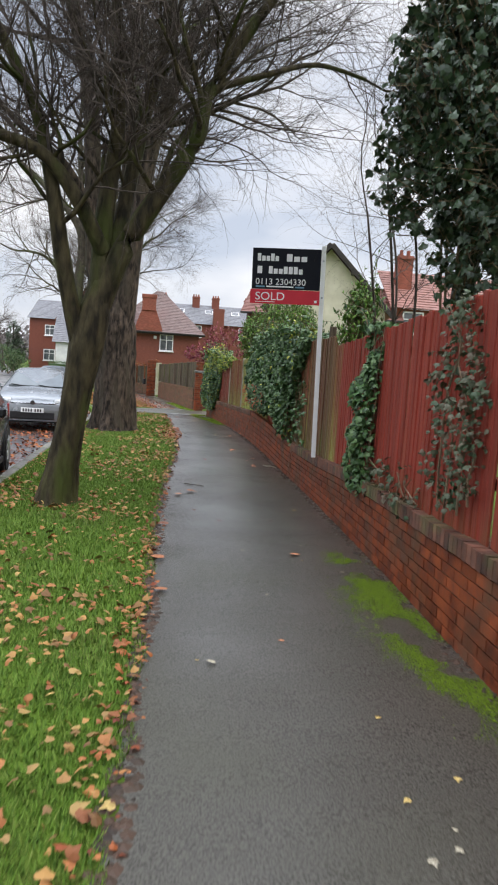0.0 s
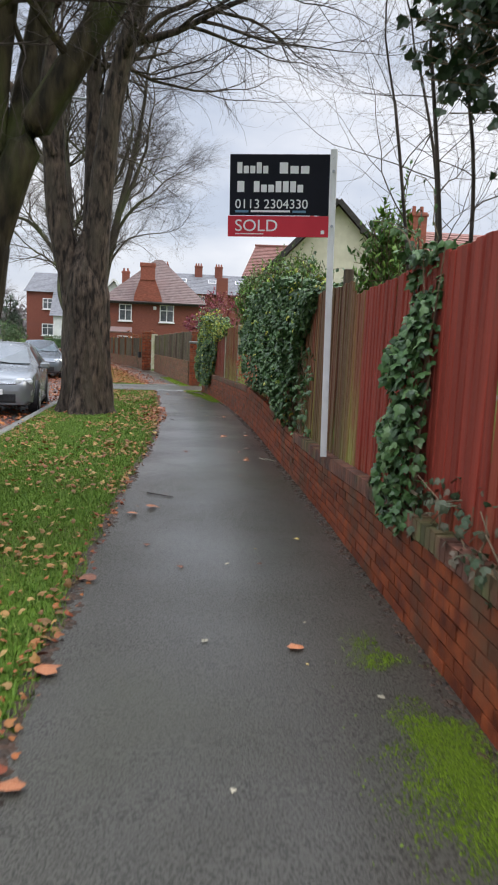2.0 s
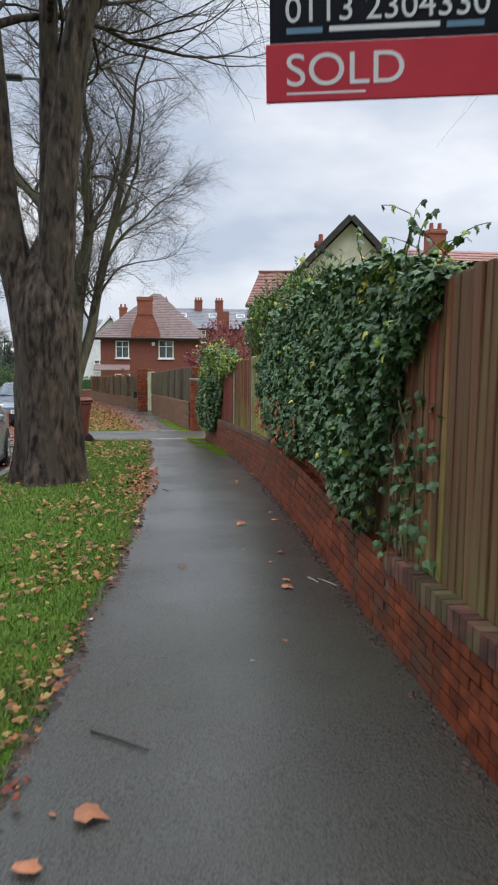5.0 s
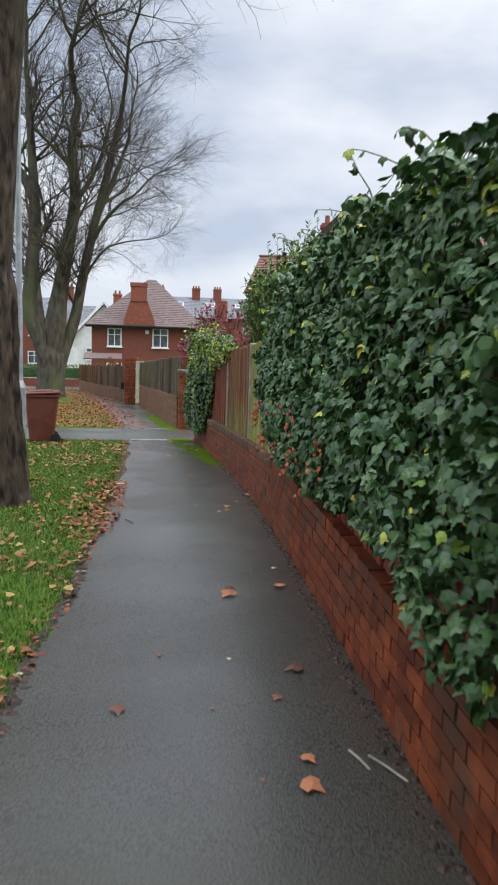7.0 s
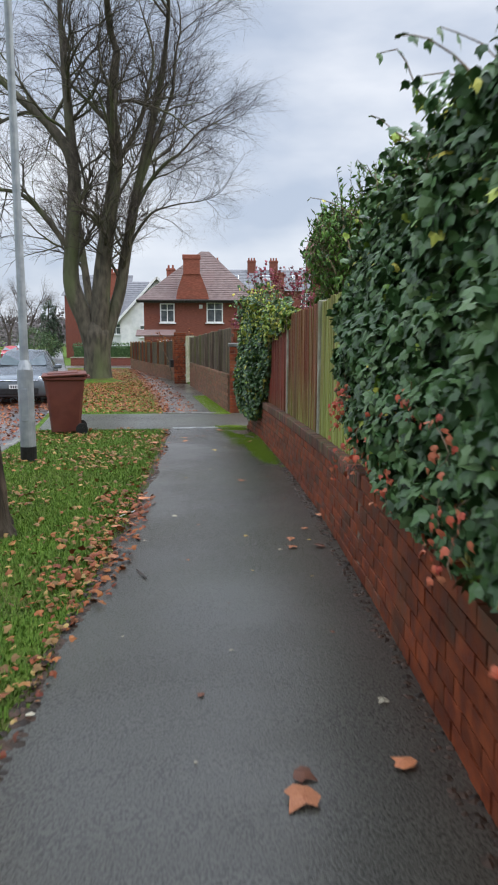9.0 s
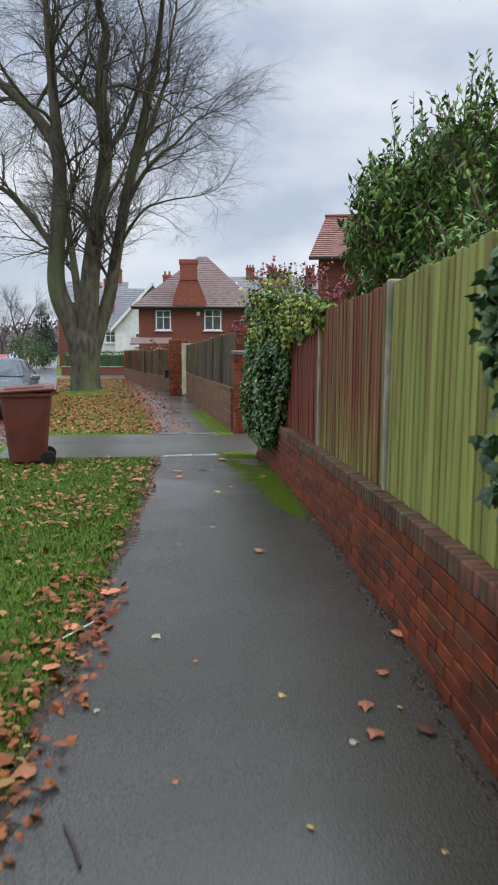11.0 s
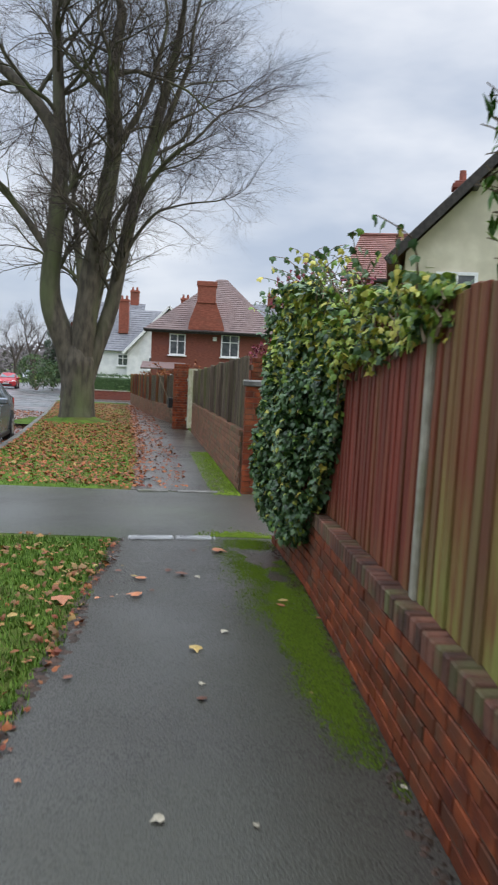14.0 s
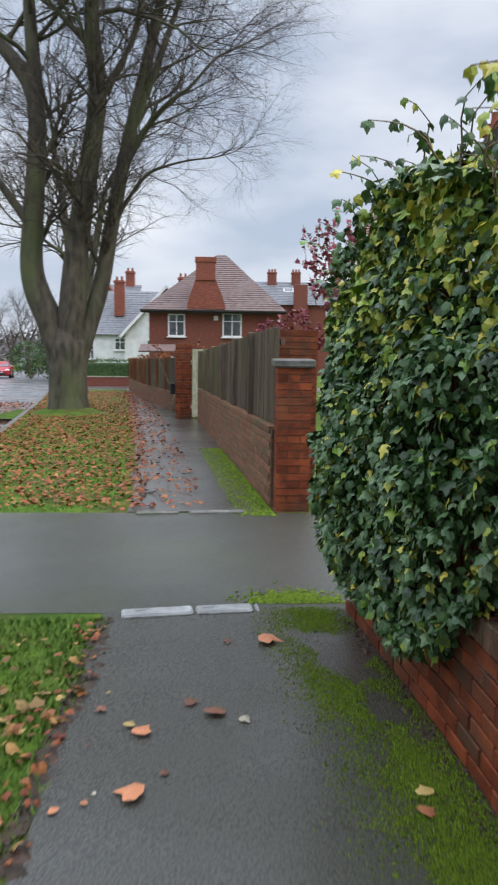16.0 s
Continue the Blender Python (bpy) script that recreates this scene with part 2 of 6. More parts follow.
M_IVY = leaf_mat("dark_ivy_leaf", [(0.022, 0.056, 0.017), (0.042, 0.105, 0.03), (0.066, 0.145, 0.04), (0.12, 0.2, 0.075)], 0.42, 0.5)
M_IVY_LIGHT = leaf_mat("yellow_green_ivy_leaf", [(0.11, 0.22, 0.035), (0.24, 0.36, 0.055), (0.42, 0.45, 0.08), (0.62, 0.53, 0.10)], 0.4)
M_IVY_DRY = leaf_mat("fading_ivy_leaf", [(0.03, 0.06, 0.025), (0.06, 0.085, 0.045), (0.10, 0.11, 0.07), (0.13, 0.09, 0.06)], 0.5)
M_CREEPER = leaf_mat("scarlet_creeper_leaf", [(0.35, 0.05, 0.03), (0.5, 0.10, 0.05), (0.42, 0.16, 0.08)], 0.5)
M_LAUREL = leaf_mat("laurel_leaf", [(0.035, 0.10, 0.016), (0.09, 0.20, 0.03), (0.20, 0.34, 0.06)], 0.45)
M_HOLLY = leaf_mat("dark_evergreen_leaf", [(0.015, 0.032, 0.014), (0.03, 0.062, 0.028), (0.07, 0.105, 0.055)], 0.35, 0.5)
M_HEDGE = leaf_mat("hedge_leaf", [(0.02, 0.055, 0.018), (0.05, 0.1, 0.03), (0.08, 0.13, 0.04)], 0.5)
M_PURPLE = leaf_mat("purple_leaf", [(0.12, 0.015, 0.03), (0.24, 0.03, 0.06), (0.3, 0.10, 0.10)], 0.5)
M_AUTUMN = leaf_mat("autumn_crown_leaf", [(0.06, 0.07, 0.02), (0.12, 0.10, 0.03), (0.20, 0.13, 0.03)], 0.6)
# distance haze is mixed into these flat brown-greys
M_WOODS = leaf_mat("far_hazed_woods", [(0.12, 0.105, 0.11), (0.135, 0.12, 0.12), (0.15, 0.135, 0.14)], 0.9)
M_FALLEN = leaf_mat("fallen_leaves", [(0.17, 0.06, 0.026), (0.30, 0.115, 0.042), (0.36, 0.2, 0.065), (0.14, 0.07, 0.03), (0.22, 0.13, 0.05), (0.42, 0.29, 0.10)], 0.5, 0.2)
M_FALLEN_RED = leaf_mat("fallen_red_brown_leaves", [(0.14, 0.034, 0.02), (0.27, 0.075, 0.027), (0.36, 0.135, 0.045), (0.11, 0.04, 0.024)], 0.5, 0.2)
M_LEAF_ORANGE = mat("orange_leaf", (0.45, 0.15, 0.07), (0.6, 0.26, 0.12), 20, 0.45, None, 0.3, vary=0.25)
M_LEAF_YELLOW = mat("yellow_leaf", (0.5, 0.32, 0.08), (0.65, 0.5, 0.2), 20, 0.45, None, 0.3, vary=0.25)
M_LEAF_BROWN = mat("brown_leaf", (0.14, 0.055, 0.035), (0.26, 0.11, 0.06), 20, 0.45, None, 0.3, vary=0.3)
M_LEAF_PALE = mat("pale_leaf", (0.36, 0.32, 0.22), (0.55, 0.5, 0.38), 20, 0.45, None, 0.3, vary=0.2)
M_GRASS = leaf_mat("grass_blade", [(0.052, 0.112, 0.017), (0.095, 0.18, 0.024), (0.135, 0.24, 0.034), (0.18, 0.235, 0.055)], 0.55, 0.2)
M_MOSS = leaf_mat("moss", [(0.04, 0.058, 0.010), (0.09, 0.145, 0.014), (0.16, 0.24, 0.02), (0.11, 0.15, 0.024)], 0.9, 0.1)
M_DIRT = leaf_mat("edge_dirt", [(0.025, 0.018, 0.013), (0.05, 0.032, 0.02), (0.08, 0.045, 0.03)], 0.6)
M_WHITE = mat("white_paint", (0.72, 0.72, 0.72), (0.82, 0.82, 0.82), 5, 0.45, None, 0.1)
M_RENDER_WHITE = mat("white_render", (0.66, 0.67, 0.68), (0.8, 0.8, 0.8), 2, 0.85, None, 0.4, c3=(0.6, 0.6, 0.58))
M_RENDER_CREAM = mat("cream_render", (0.56, 0.51, 0.39), (0.66, 0.61, 0.48), 2, 0.85, None, 0.4, c3=(0.5, 0.46, 0.35))
M_HOUSE_BRICK = mat("house_brick", (0.15, 0.05, 0.035), (0.24, 0.08, 0.055), 5, 0.75, None, 0.5, (1, 1, 3.5), c3=(0.18, 0.065, 0.05), big=0.5, spec=0.25)
M_CHIMNEY = mat("orange_brick", (0.20, 0.055, 0.035), (0.30, 0.095, 0.06), 5, 0.75, None, 0.5, (1, 1, 3), c3=(0.2, 0.07, 0.045), big=0.7)
M_TILE = mat("clay_roof_tile", (0.13, 0.088, 0.08), (0.19, 0.135, 0.125), 3, 0.6, None, 0.4, c3=(0.17, 0.11, 0.1), big=0.6, island=0.12)
M_TILE_RED = mat("red_roof_tile", (0.2, 0.09, 0.07), (0.29, 0.14, 0.115), 3, 0.6, None, 0.4, island=0.12)
M_SLATE = mat("grey_slate", (0.14, 0.145, 0.16), (0.2, 0.205, 0.222), 3, 0.5, None, 0.3, island=0.12)
M_DARK_WOOD = mat("dark_barge_board", (0.02, 0.017, 0.015), (0.05, 0.042, 0.037), 8, 0.5, None, 0.3)
M_DARK = mat("dark_interior", (0.012, 0.012, 0.014), (0.03, 0.03, 0.033), 4, 0.4, None, 0)
M_BLACK = mat("black_plastic", (0.012, 0.012, 0.013), (0.025, 0.025, 0.027), 20, 0.45, None, 0.2)
M_RUBBER = mat("tyre_rubber", (0.012, 0.012, 0.012), (0.03, 0.03, 0.03), 15, 0.8, None, 0.4)
M_RIM = mat("alloy_rim", (0.35, 0.36, 0.38), (0.5, 0.51, 0.53), 8, 0.3, None, 0, metal=0.9)
M_SILVER = mat("silver_car_paint", (0.26, 0.28, 0.295), (0.31, 0.33, 0.345), 2, 0.22, 0.28, 0, metal=0.6, spec=0.5)
M_GREY_CAR = mat("grey_blue_car_paint", (0.13, 0.15, 0.17), (0.17, 0.19, 0.21), 2, 0.22, 0.28, 0, metal=0.5, spec=0.5)
M_DARK_CAR = mat("black_car_paint", (0.012, 0.013, 0.016), (0.02, 0.021, 0.025), 2, 0.12, 0.18, 0, metal=0.2)
M_RED_CAR = mat("red_car_paint", (0.35, 0.03, 0.04), (0.42, 0.045, 0.05), 2, 0.25, None, 0, metal=0.2)
M_WINDSCREEN = mat("car_glass", (0.05, 0.07, 0.08), (0.09, 0.12, 0.13), 1.5, 0.05, None, 0, spec=0.9)
M_PANE = mat("window_glass", (0.05, 0.06, 0.07), (0.12, 0.13, 0.14), 2.5, 0.06, None, 0, spec=0.8)
M_CHROME = mat("chrome", (0.6, 0.6, 0.62), (0.7, 0.7, 0.72), 6, 0.15, None, 0, metal=1.0)
M_HEADLIGHT = mat("headlight_lens", (0.5, 0.53, 0.56), (0.75, 0.78, 0.8), 14, 0.1, None, 0)
M_TAIL = mat("tail_light_lens", (0.3, 0.01, 0.01), (0.42, 0.02, 0.02), 14, 0.15, None, 0)
M_BIN = mat("brown_bin_plastic", (0.115, 0.034, 0.026), (0.16, 0.05, 0.036), 4, 0.4, 0.5, 0.15, c3=(0.15, 0.05, 0.04), big=3)
M_GALV = mat("galvanised_steel", (0.3, 0.33, 0.36), (0.44, 0.47, 0.5), 9, 0.4, 0.55, 0.1, metal=0.35, c3=(0.3, 0.33, 0.36), big=3)
M_SIGN_BLACK = mat("navy_black_sign", (0.006, 0.007, 0.012), (0.010, 0.011, 0.018), 3, 0.6, None, 0.05, spec=0.15)
M_SIGN_RED = mat("red_sign", (0.52, 0.012, 0.03), (0.6, 0.02, 0.04), 3, 0.4, None, 0.05)
M_SIGN_WHITE = mat("white_lettering", (0.75, 0.75, 0.75), (0.82, 0.82, 0.82), 3, 0.5, None, 0)
M_SIGN_BLUE = mat("blue_grey_bar", (0.12, 0.24, 0.36), (0.16, 0.3, 0.42), 3, 0.5, None, 0)

# ---- plan: the hill falls gently along y; lines of wall, path and kerb by y ----
SLOPE = 0.028


def gz(y):
    return -0.05 - SLOPE * max(-60.0, min(y, 320.0))


def line(rows):
    ys, xs = [r[0] for r in rows], [r[1] for r in rows]

    def at(y):
        if y <= ys[0]:
            return xs[0] + (y - ys[0]) * (xs[1] - xs[0]) / (ys[1] - ys[0])
        if y >= ys[-1]:
            return xs[-1] + (y - ys[-1]) * (xs[-1] - xs[-2]) / (ys[-1] - ys[-2])
        return float(np.interp(y, ys, xs))
    return at


wall_x = line([(-6, 1.05), (3.3, 1.89), (5.2, 2.05), (7.3, 2.2), (8.9, 2.31), (11.5, 2.45), (14.3, 2.61), (16, 2.69), (18.7, 2.76), (20.8, 2.76), (24, 2.68), (25.6, 2.55)])
edge_x = line([(-6, -0.8), (2.2, -0.03), (3.3, 0.07), (5, 0.17), (8.2, 0.35), (10.3, 0.52), (14, 0.87), (16.5, 0.99), (19.2, 1.08), (22.5, 1.13), (25.5, 1.1)])
edge2_x = line([(28.4, 0.88), (33.6, 0.45), (43, -0.65), (49, -1.35), (60, -2.75)])
wall2_x = line([(28.5, 2.36), (34, 1.88), (40, 1.33), (43, 0.7), (50, -0.9), (60.5, -2.7)])
kerb_x = line([(-20, -2.6), (8, -1.62), (14, -1.42), (22, -1.12), (25, -1.15), (30, -1.7), (36.8, -2.65), (47, -4.3), (61, -6.8), (120, -17.5)])
wall_h = line([(-6, 0.67), (3, 0.67), (7.5, 0.62), (9, 0.56), (11.5, 0.54), (14, 0.64), (17, 0.7), (20, 0.65), (25, 0.62)])


def mesh_ob(name, verts, faces, material, parent=None, smooth=False):
    me = bpy.data.meshes.new(name)
    me.from_pydata(verts, [], faces)
    me.materials.append(material)
    if smooth:
        me.polygons.foreach_set("use_smooth", [True] * len(me.polygons))
    me.update()
    ob = new(name, me)
    ob.parent = parent
    return ob


def part(name, bm, material, parent=None, label="", smooth=False):
    """A bmesh as one mesh object under a thing or a part."""
    bmesh.ops.recalc_face_normals(bm, faces=bm.faces)
    me = bpy.data.meshes.new(name)
    bm.to_mesh(me)
    bm.free()
    me.materials.append(material)
    if smooth:
        me.polygons.foreach_set("use_smooth", [True] * len(me.polygons))
    ob = new(name, me)
    ob.parent = parent
    if label:
        tagged(ob, label)
    return ob


def thing(name, m, label, category, group="", kind=""):
    ob = new(name)
    ob.matrix_world = m
    return tagged(ob, label, category, group, kind)


def box(size, at=(0, 0, 0), bevel=0.0, turn=None, bm=None, taper=1.0):
    bm = bm or bmesh.new()
    got = bmesh.ops.create_cube(bm, size=1.0)["verts"]
    for v in got:
        k = taper if v.co.z > 0 else 1.0
        v.co = Vector((v.co.x * size[0] * k, v.co.y * size[1] * k, v.co.z * size[2]))
    if bevel:
        bmesh.ops.bevel(bm, geom=list({e for v in got for e in v.link_edges}), offset=bevel, segments=1, affect="EDGES")
        got = [v for v in bm.verts] if len(bm.verts) <= 24 else bm.verts[-24:]
    m = Matrix.Translation(at) @ (turn or Matrix())
    for v in got:
        v.co = m @ v.co
    return bm


def tube(r1, r2, z1, z2, sides=12, at=(0, 0), turn=None):
    bm = bmesh.new()
    bmesh.ops.create_cone(bm, cap_ends=True, segments=sides, radius1=r1, radius2=r2, depth=z2 - z1)
    m = Matrix.Translation((at[0], at[1], (z1 + z2) / 2)) if turn is None else turn
    bmesh.ops.transform(bm, matrix=m, verts=bm.verts)
    return bm


def prism(points, y1, y2):
    """A polygon of (x, z) drawn out along y."""
    bm = bmesh.new()
    a = [bm.verts.new((x, y1, z)) for x, z in points]
    b = [bm.verts.new((x, y2, z)) for x, z in points]
    bm.faces.new(a), bm.faces.new(b[::-1])
    for i in range(len(a)):
        j = (i + 1) % len(a)
        bm.faces.new((a[j], a[i], b[i], b[j]))
    return bm


def slab(verts, thick):
    """A flat polygon with thickness (downwards)."""
    bm = bmesh.new()
    a = [bm.verts.new(v) for v in verts]
    b = [bm.verts.new((v[0], v[1], v[2] - thick)) for v in verts]
    bm.faces.new(a), bm.faces.new(b[::-1])
    for i in range(len(a)):
        j = (i + 1) % len(a)
        bm.faces.new((a[j], a[i], b[i], b[j]))
    return bm


def strip(name, left, right, y1, y2, lift, material, step=0.5, across=6, rough=0.0):
    """A band of paving that follows the hill between two lines, with a turned-down rim."""
    n = max(2, int((y2 - y1) / step))
    verts, faces = [], []
    rng = random.Random(5)
    for i in range(n + 1):
        y = y1 + (y2 - y1) * i / n
        a, b = left(y) + rng.uniform(-rough, rough), right(y)
        for j in range(across + 1):
            crown = 0.005 * math.sin(math.pi * j / across)
            verts.append((a + (b - a) * j / across, y, gz(y) + lift + crown))
    w = across + 1
    for i in range(n):
        for j in range(across):
            k = i * w + j
            faces.append((k, k + 1, k + w + 1, k + w))
    base = len(verts)
    for i in range(n + 1):
        x, y, z = verts[i * w]
        verts += [(x, y, z), (x - 0.004, y, z - 0.08)]
    for i in range(n):
        k = base + 2 * i
        faces.append((k + 1, k, k + 2, k + 3))
    return mesh_ob(name, verts, faces, material, smooth=True)


# the ground: one sheet, with the road's bed sunk between two kerbs
cols = [(-1500, 0), (-300, 0), (-60, 0), (-20, 0), (-9.0, 0), (-7.3, 0), (-7.2, -0.14), (-3.5, -0.14), (-0.13, -0.14), (-0.1, 0.0), (1, 0), (2.5, 0), (4.5, 0), (9, 0), (30, 0), (120, 0), (1500, 0)]
rows_y = [-800, -200, -60, -30, -12] + [i * 1.5 for i in range(-5, 48)] + [75, 82, 90, 100, 120, 150, 200, 260, 320, 600, 2500]
gv, gf = [], []
for y in rows_y:
    for s, dz in cols:
        gv.append((kerb_x(max(-60, min(y, 320))) + s, y, gz(y) + dz))
for i in range(len(rows_y) - 1):
    for j in range(len(cols) - 1):
        k = i * len(cols) + j
        gf.append((k, k + 1, k + len(cols) + 1, k + len(cols)))
tagged(mesh_ob("ground", gv, gf, M_GROUND), "damp mown grass verge and soil running downhill", "ground", kind="structure")

tagged(strip("road", lambda y: kerb_x(y) - 7.18, lambda y: kerb_x(y) - 0.12, -40, 300, -0.132, M_ROAD, 2.0), "wet grey tarmac road with leaves along its edge", "road", kind="structure")
tagged(strip("pavement", edge_x, lambda y: wall_x(y) + 0.05, -12, 25.5, 0.006, M_TARMAC, 0.2, rough=0.035), "wet dark tarmac footpath beside the brick wall", "pavement", kind="structure")
tagged(strip("pavement_far", edge2_x, lambda y: wall2_x(y) + 0.05, 28.5, 60.5, 0.006, M_TARMAC, 0.4, rough=0.05), "wet tarmac footpath strewn with leaves", "pavement", kind="structure")
tagged(strip("driveway", lambda y: kerb_x(y) - 0.0, lambda y: 14.0, 25.5, 28.46, 0.002, M_DRIVE, 0.5, 14), "wet tarmac driveway crossing the footpath", "driveway", kind="structure")
tagged(strip("side_road", lambda y: kerb_x(y) - 0.1, lambda y: 30.0, 60.6, 65.6, 0.003, M_ROAD, 0.6, 14), "wet side road joining the main road", "road", kind="structure")


# ---- bricks ----
def brick_mesh(name, size, material, bevel=0.006):
    bm = box(size, bevel=bevel)
    bmesh.ops.recalc_face_normals(bm, faces=bm.faces)
    me = bpy.data.meshes.new(name)
    bm.to_mesh(me)
    bm.free()
    me.materials.append(material)
    return me


CUBE = [(-1, -1, -1), (1, -1, -1), (1, 1, -1), (-1, 1, -1), (-1, -1, 1), (1, -1, 1), (1, 1, 1), (-1, 1, 1)]
CUBE_F = [(0, 3, 2, 1), (4, 5, 6, 7), (0, 1, 5, 4), (1, 2, 6, 5), (2, 3, 7, 6), (3, 0, 4, 7)]


class Heap:
    """Many small pieces gathered into one mesh."""

    def __init__(self):
        self.v, self.f = [], []

    def add(self, verts, faces):
        k = len(self.v)
        self.v.extend(verts)
        self.f.extend(tuple(i + k for i in f) for f in faces)

    def block(self, m, size):
        self.add([tuple(m @ Vector((x * size[0] / 2, y * size[1] / 2, z * size[2] / 2))) for x, y, z in CUBE], CUBE_F)

    def done(self, name, material, parent=None, smooth=False):
        return mesh_ob(name, self.v, self.f, material, parent, smooth)


def brick_wall(name, label, front, top, y1, y2, courses, near, coping=True, thick=0.215, mats=None, plain=(0, 0)):
    """A low wall of stretcher courses with a brick-on-edge coping, following a line; bricks in the stretch `near` are pieces of their own."""
    rng = random.Random(11)
    mats = mats or (M_BRICK, M_BRICKS)
    ys = np.arange(y1, y2 + 0.01, 0.5)
    core = Heap()
    vs, fs = [], []
    for y in ys:
        x, g, h = front(y) + 0.011, gz(y), top(y) - (0.11 if coping and not plain[0] < y < plain[1] else 0.03)
        vs += [(x, y, g - 0.15), (x, y, g + h), (x + thick - 0.02, y, g + h), (x + thick - 0.02, y, g - 0.15)]
    for i in range(len(ys) - 1):
        for a, b in ((0, 1), (1, 2), (2, 3)):
            fs.append((i * 4 + a, i * 4 + b, i * 4 + 4 + b, i * 4 + 4 + a))
    fs += [(0, 1, 2, 3), tuple(len(vs) - 4 + k for k in (3, 2, 1, 0))]
    core.add(vs, fs)
    wall = tagged(core.done(name, M_MORTAR), label, "wall", kind="structure")
    b_me = brick_mesh("brick", (0.1025, 0.215, 0.065), mats[0], 0.005)
    c_me = brick_mesh("coping_brick", (thick + 0.02, 0.065, 0.105), M_COPING, 0.007)
    rest, rest_c = Heap(), Heap()
    count = 0
    for c in range(courses):
        y = y1 + (0.1125 if c % 2 else 0.0) + 0.11
        while y < y2 - 0.1:
            h = top(y) - (0.115 if coping and not plain[0] < y < plain[1] else 0.0)
            ch = h / courses
            ang = math.atan2(front(y + 0.1) - front(y - 0.1), 0.2)
            m = pose(front(y) + 0.05 + rng.uniform(-0.003, 0.003), y, gz(y) + ch * (c + 0.5), -1.6, 0, -math.degrees(ang)) @ Matrix.Diagonal((1, 1, (ch - 0.011) / 0.065, 1))
            if near[0] < y < near[1] and count < 300:
                ob = new("brick", b_me)
                ob.parent, ob.matrix_basis = wall, m
                count += 1
            else:
                rest.block(m, (0.1025, 0.213, 0.065))
            y += 0.225
    if coping:
        count, y = 0, y1 + 0.04
        while y < y2 - 0.03:
            ang = math.atan2(front(y + 0.1) - front(y - 0.1), 0.2)
            m = pose(front(y) + thick / 2 - 0.003, y, gz(y) + top(y) - 0.055 + rng.uniform(-0.004, 0.004), -1.6, 0, -math.degrees(ang))
            if near[0] < y < near[1] + 8 and count < 300 and not plain[0] < y < plain[1]:
                ob = new("coping_brick", c_me)
                ob.parent, ob.matrix_basis = wall, m
                count += 1
            elif not plain[0] < y < plain[1]:
                rest_c.block(m, (thick + 0.02, 0.066, 0.107))
            y += 0.0755
        tagged(rest_c.done("coping", M_COPINGS, wall), kind="stuff")
    tagged(rest.done("brickwork", mats[1], wall), kind="stuff")
    return wall


# ---- fence ----
def fence_panel(fence, y1, y2, front, z1, z2, material, label, seed, width=0.105, back=0.09, other=None):
    """A close-boarded panel: two rails that carry overlapping upright boards; other(y) may name another board material."""
    rng = random.Random(seed)
    x1, x2 = front(y1) + back, front(y2) + back
    length = math.hypot(x2 - x1, y2 - y1)
    turn = math.degrees(math.atan2(y2 - y1, x2 - x1))
    ym = (y1 + y2) / 2
    fall = gz(y2) - gz(y1)
    rails = bmesh.new()
    for rz in (0.25, 0.85):
        box((length, 0.04, 0.07), (length / 2, -0.045, z1(ym) + (z2(ym) - z1(ym)) * rz + fall / 2), 0, Matrix.Rotation(-fall / length, 4, "Y"), rails)
    p = part("fence_panel", rails, material, fence, label)
    p.matrix_basis = pose(x1, y1, gz(y1), 0, 0, turn)
    n = max(1, round(length / (width * 0.87)))
    meshes = {}
    for i in range(n):
        u = (i + 0.5) / n
        y = y1 + (y2 - y1) * u
        a, b = z1(y), z2(y) + rng.uniform(-0.012, 0.012)
        m_ = (other(y, rng) if other else None) or material
        if m_ not in meshes:
            meshes[m_] = brick_mesh("board", (width, 0.018, 1.0), m_, 0.003)
        ob = new("board", meshes[m_])
        ob.parent = p
        ob.matrix_basis = pose(length * u, 0.0 + rng.uniform(-0.003, 0.003), fall * u + (a + b) / 2, rng.uniform(-0.5, 0.5), rng.uniform(-0.4, 0.4), -4.5 + rng.uniform(-1.5, 1.5)) @ Matrix.Diagonal((1, 1, b - a, 1))
    return p


def fence_post(fence, y, front, z1, z2, material=None, size=0.08, back=0.115):
    ob = part("fence_post", box((size, size * 0.9, z2 - z1), (0, 0, (z1 + z2) / 2), 0.01), material or M_POST, fence, "weathered concrete post" if not material else "")
    ob.matrix_basis = pose(front(y) + back, y, gz(y), 0, 0, 0)
    return ob


# ---- leaves ----
def ivy_leaf(m, s, rng):
    """A lobed, slightly folded leaf about s long."""
    pts = [(0, 0, 0), (0.42, 0.12, -0.06), (0.5, 0.5, -0.1), (0.24, 0.6, -0.02), (0, 1.05, -0.12), (-0.24, 0.6, -0.02), (-0.5, 0.5, -0.1), (-0.42, 0.12, -0.06), (0, 0.45, 0.06)]
    v = [tuple(m @ Vector((x * s, y * s, z * s))) for x, y, z in pts]
    return v, [(8, 0, 1, 2), (8, 2, 3, 4), (8, 4, 5, 6), (8, 6, 7, 0)]


def lance_leaf(m, s, rng):
    pts = [(0, 0, 0), (0.2, 0.4, -0.04), (0, 1.0, -0.12), (-0.2, 0.4, -0.04), (0, 0.45, 0.05)]
    v = [tuple(m @ Vector((x * s, y * s, z * s))) for x, y, z in pts]
    return v, [(4, 0, 1), (4, 1, 2), (4, 2, 3), (4, 3, 0)]


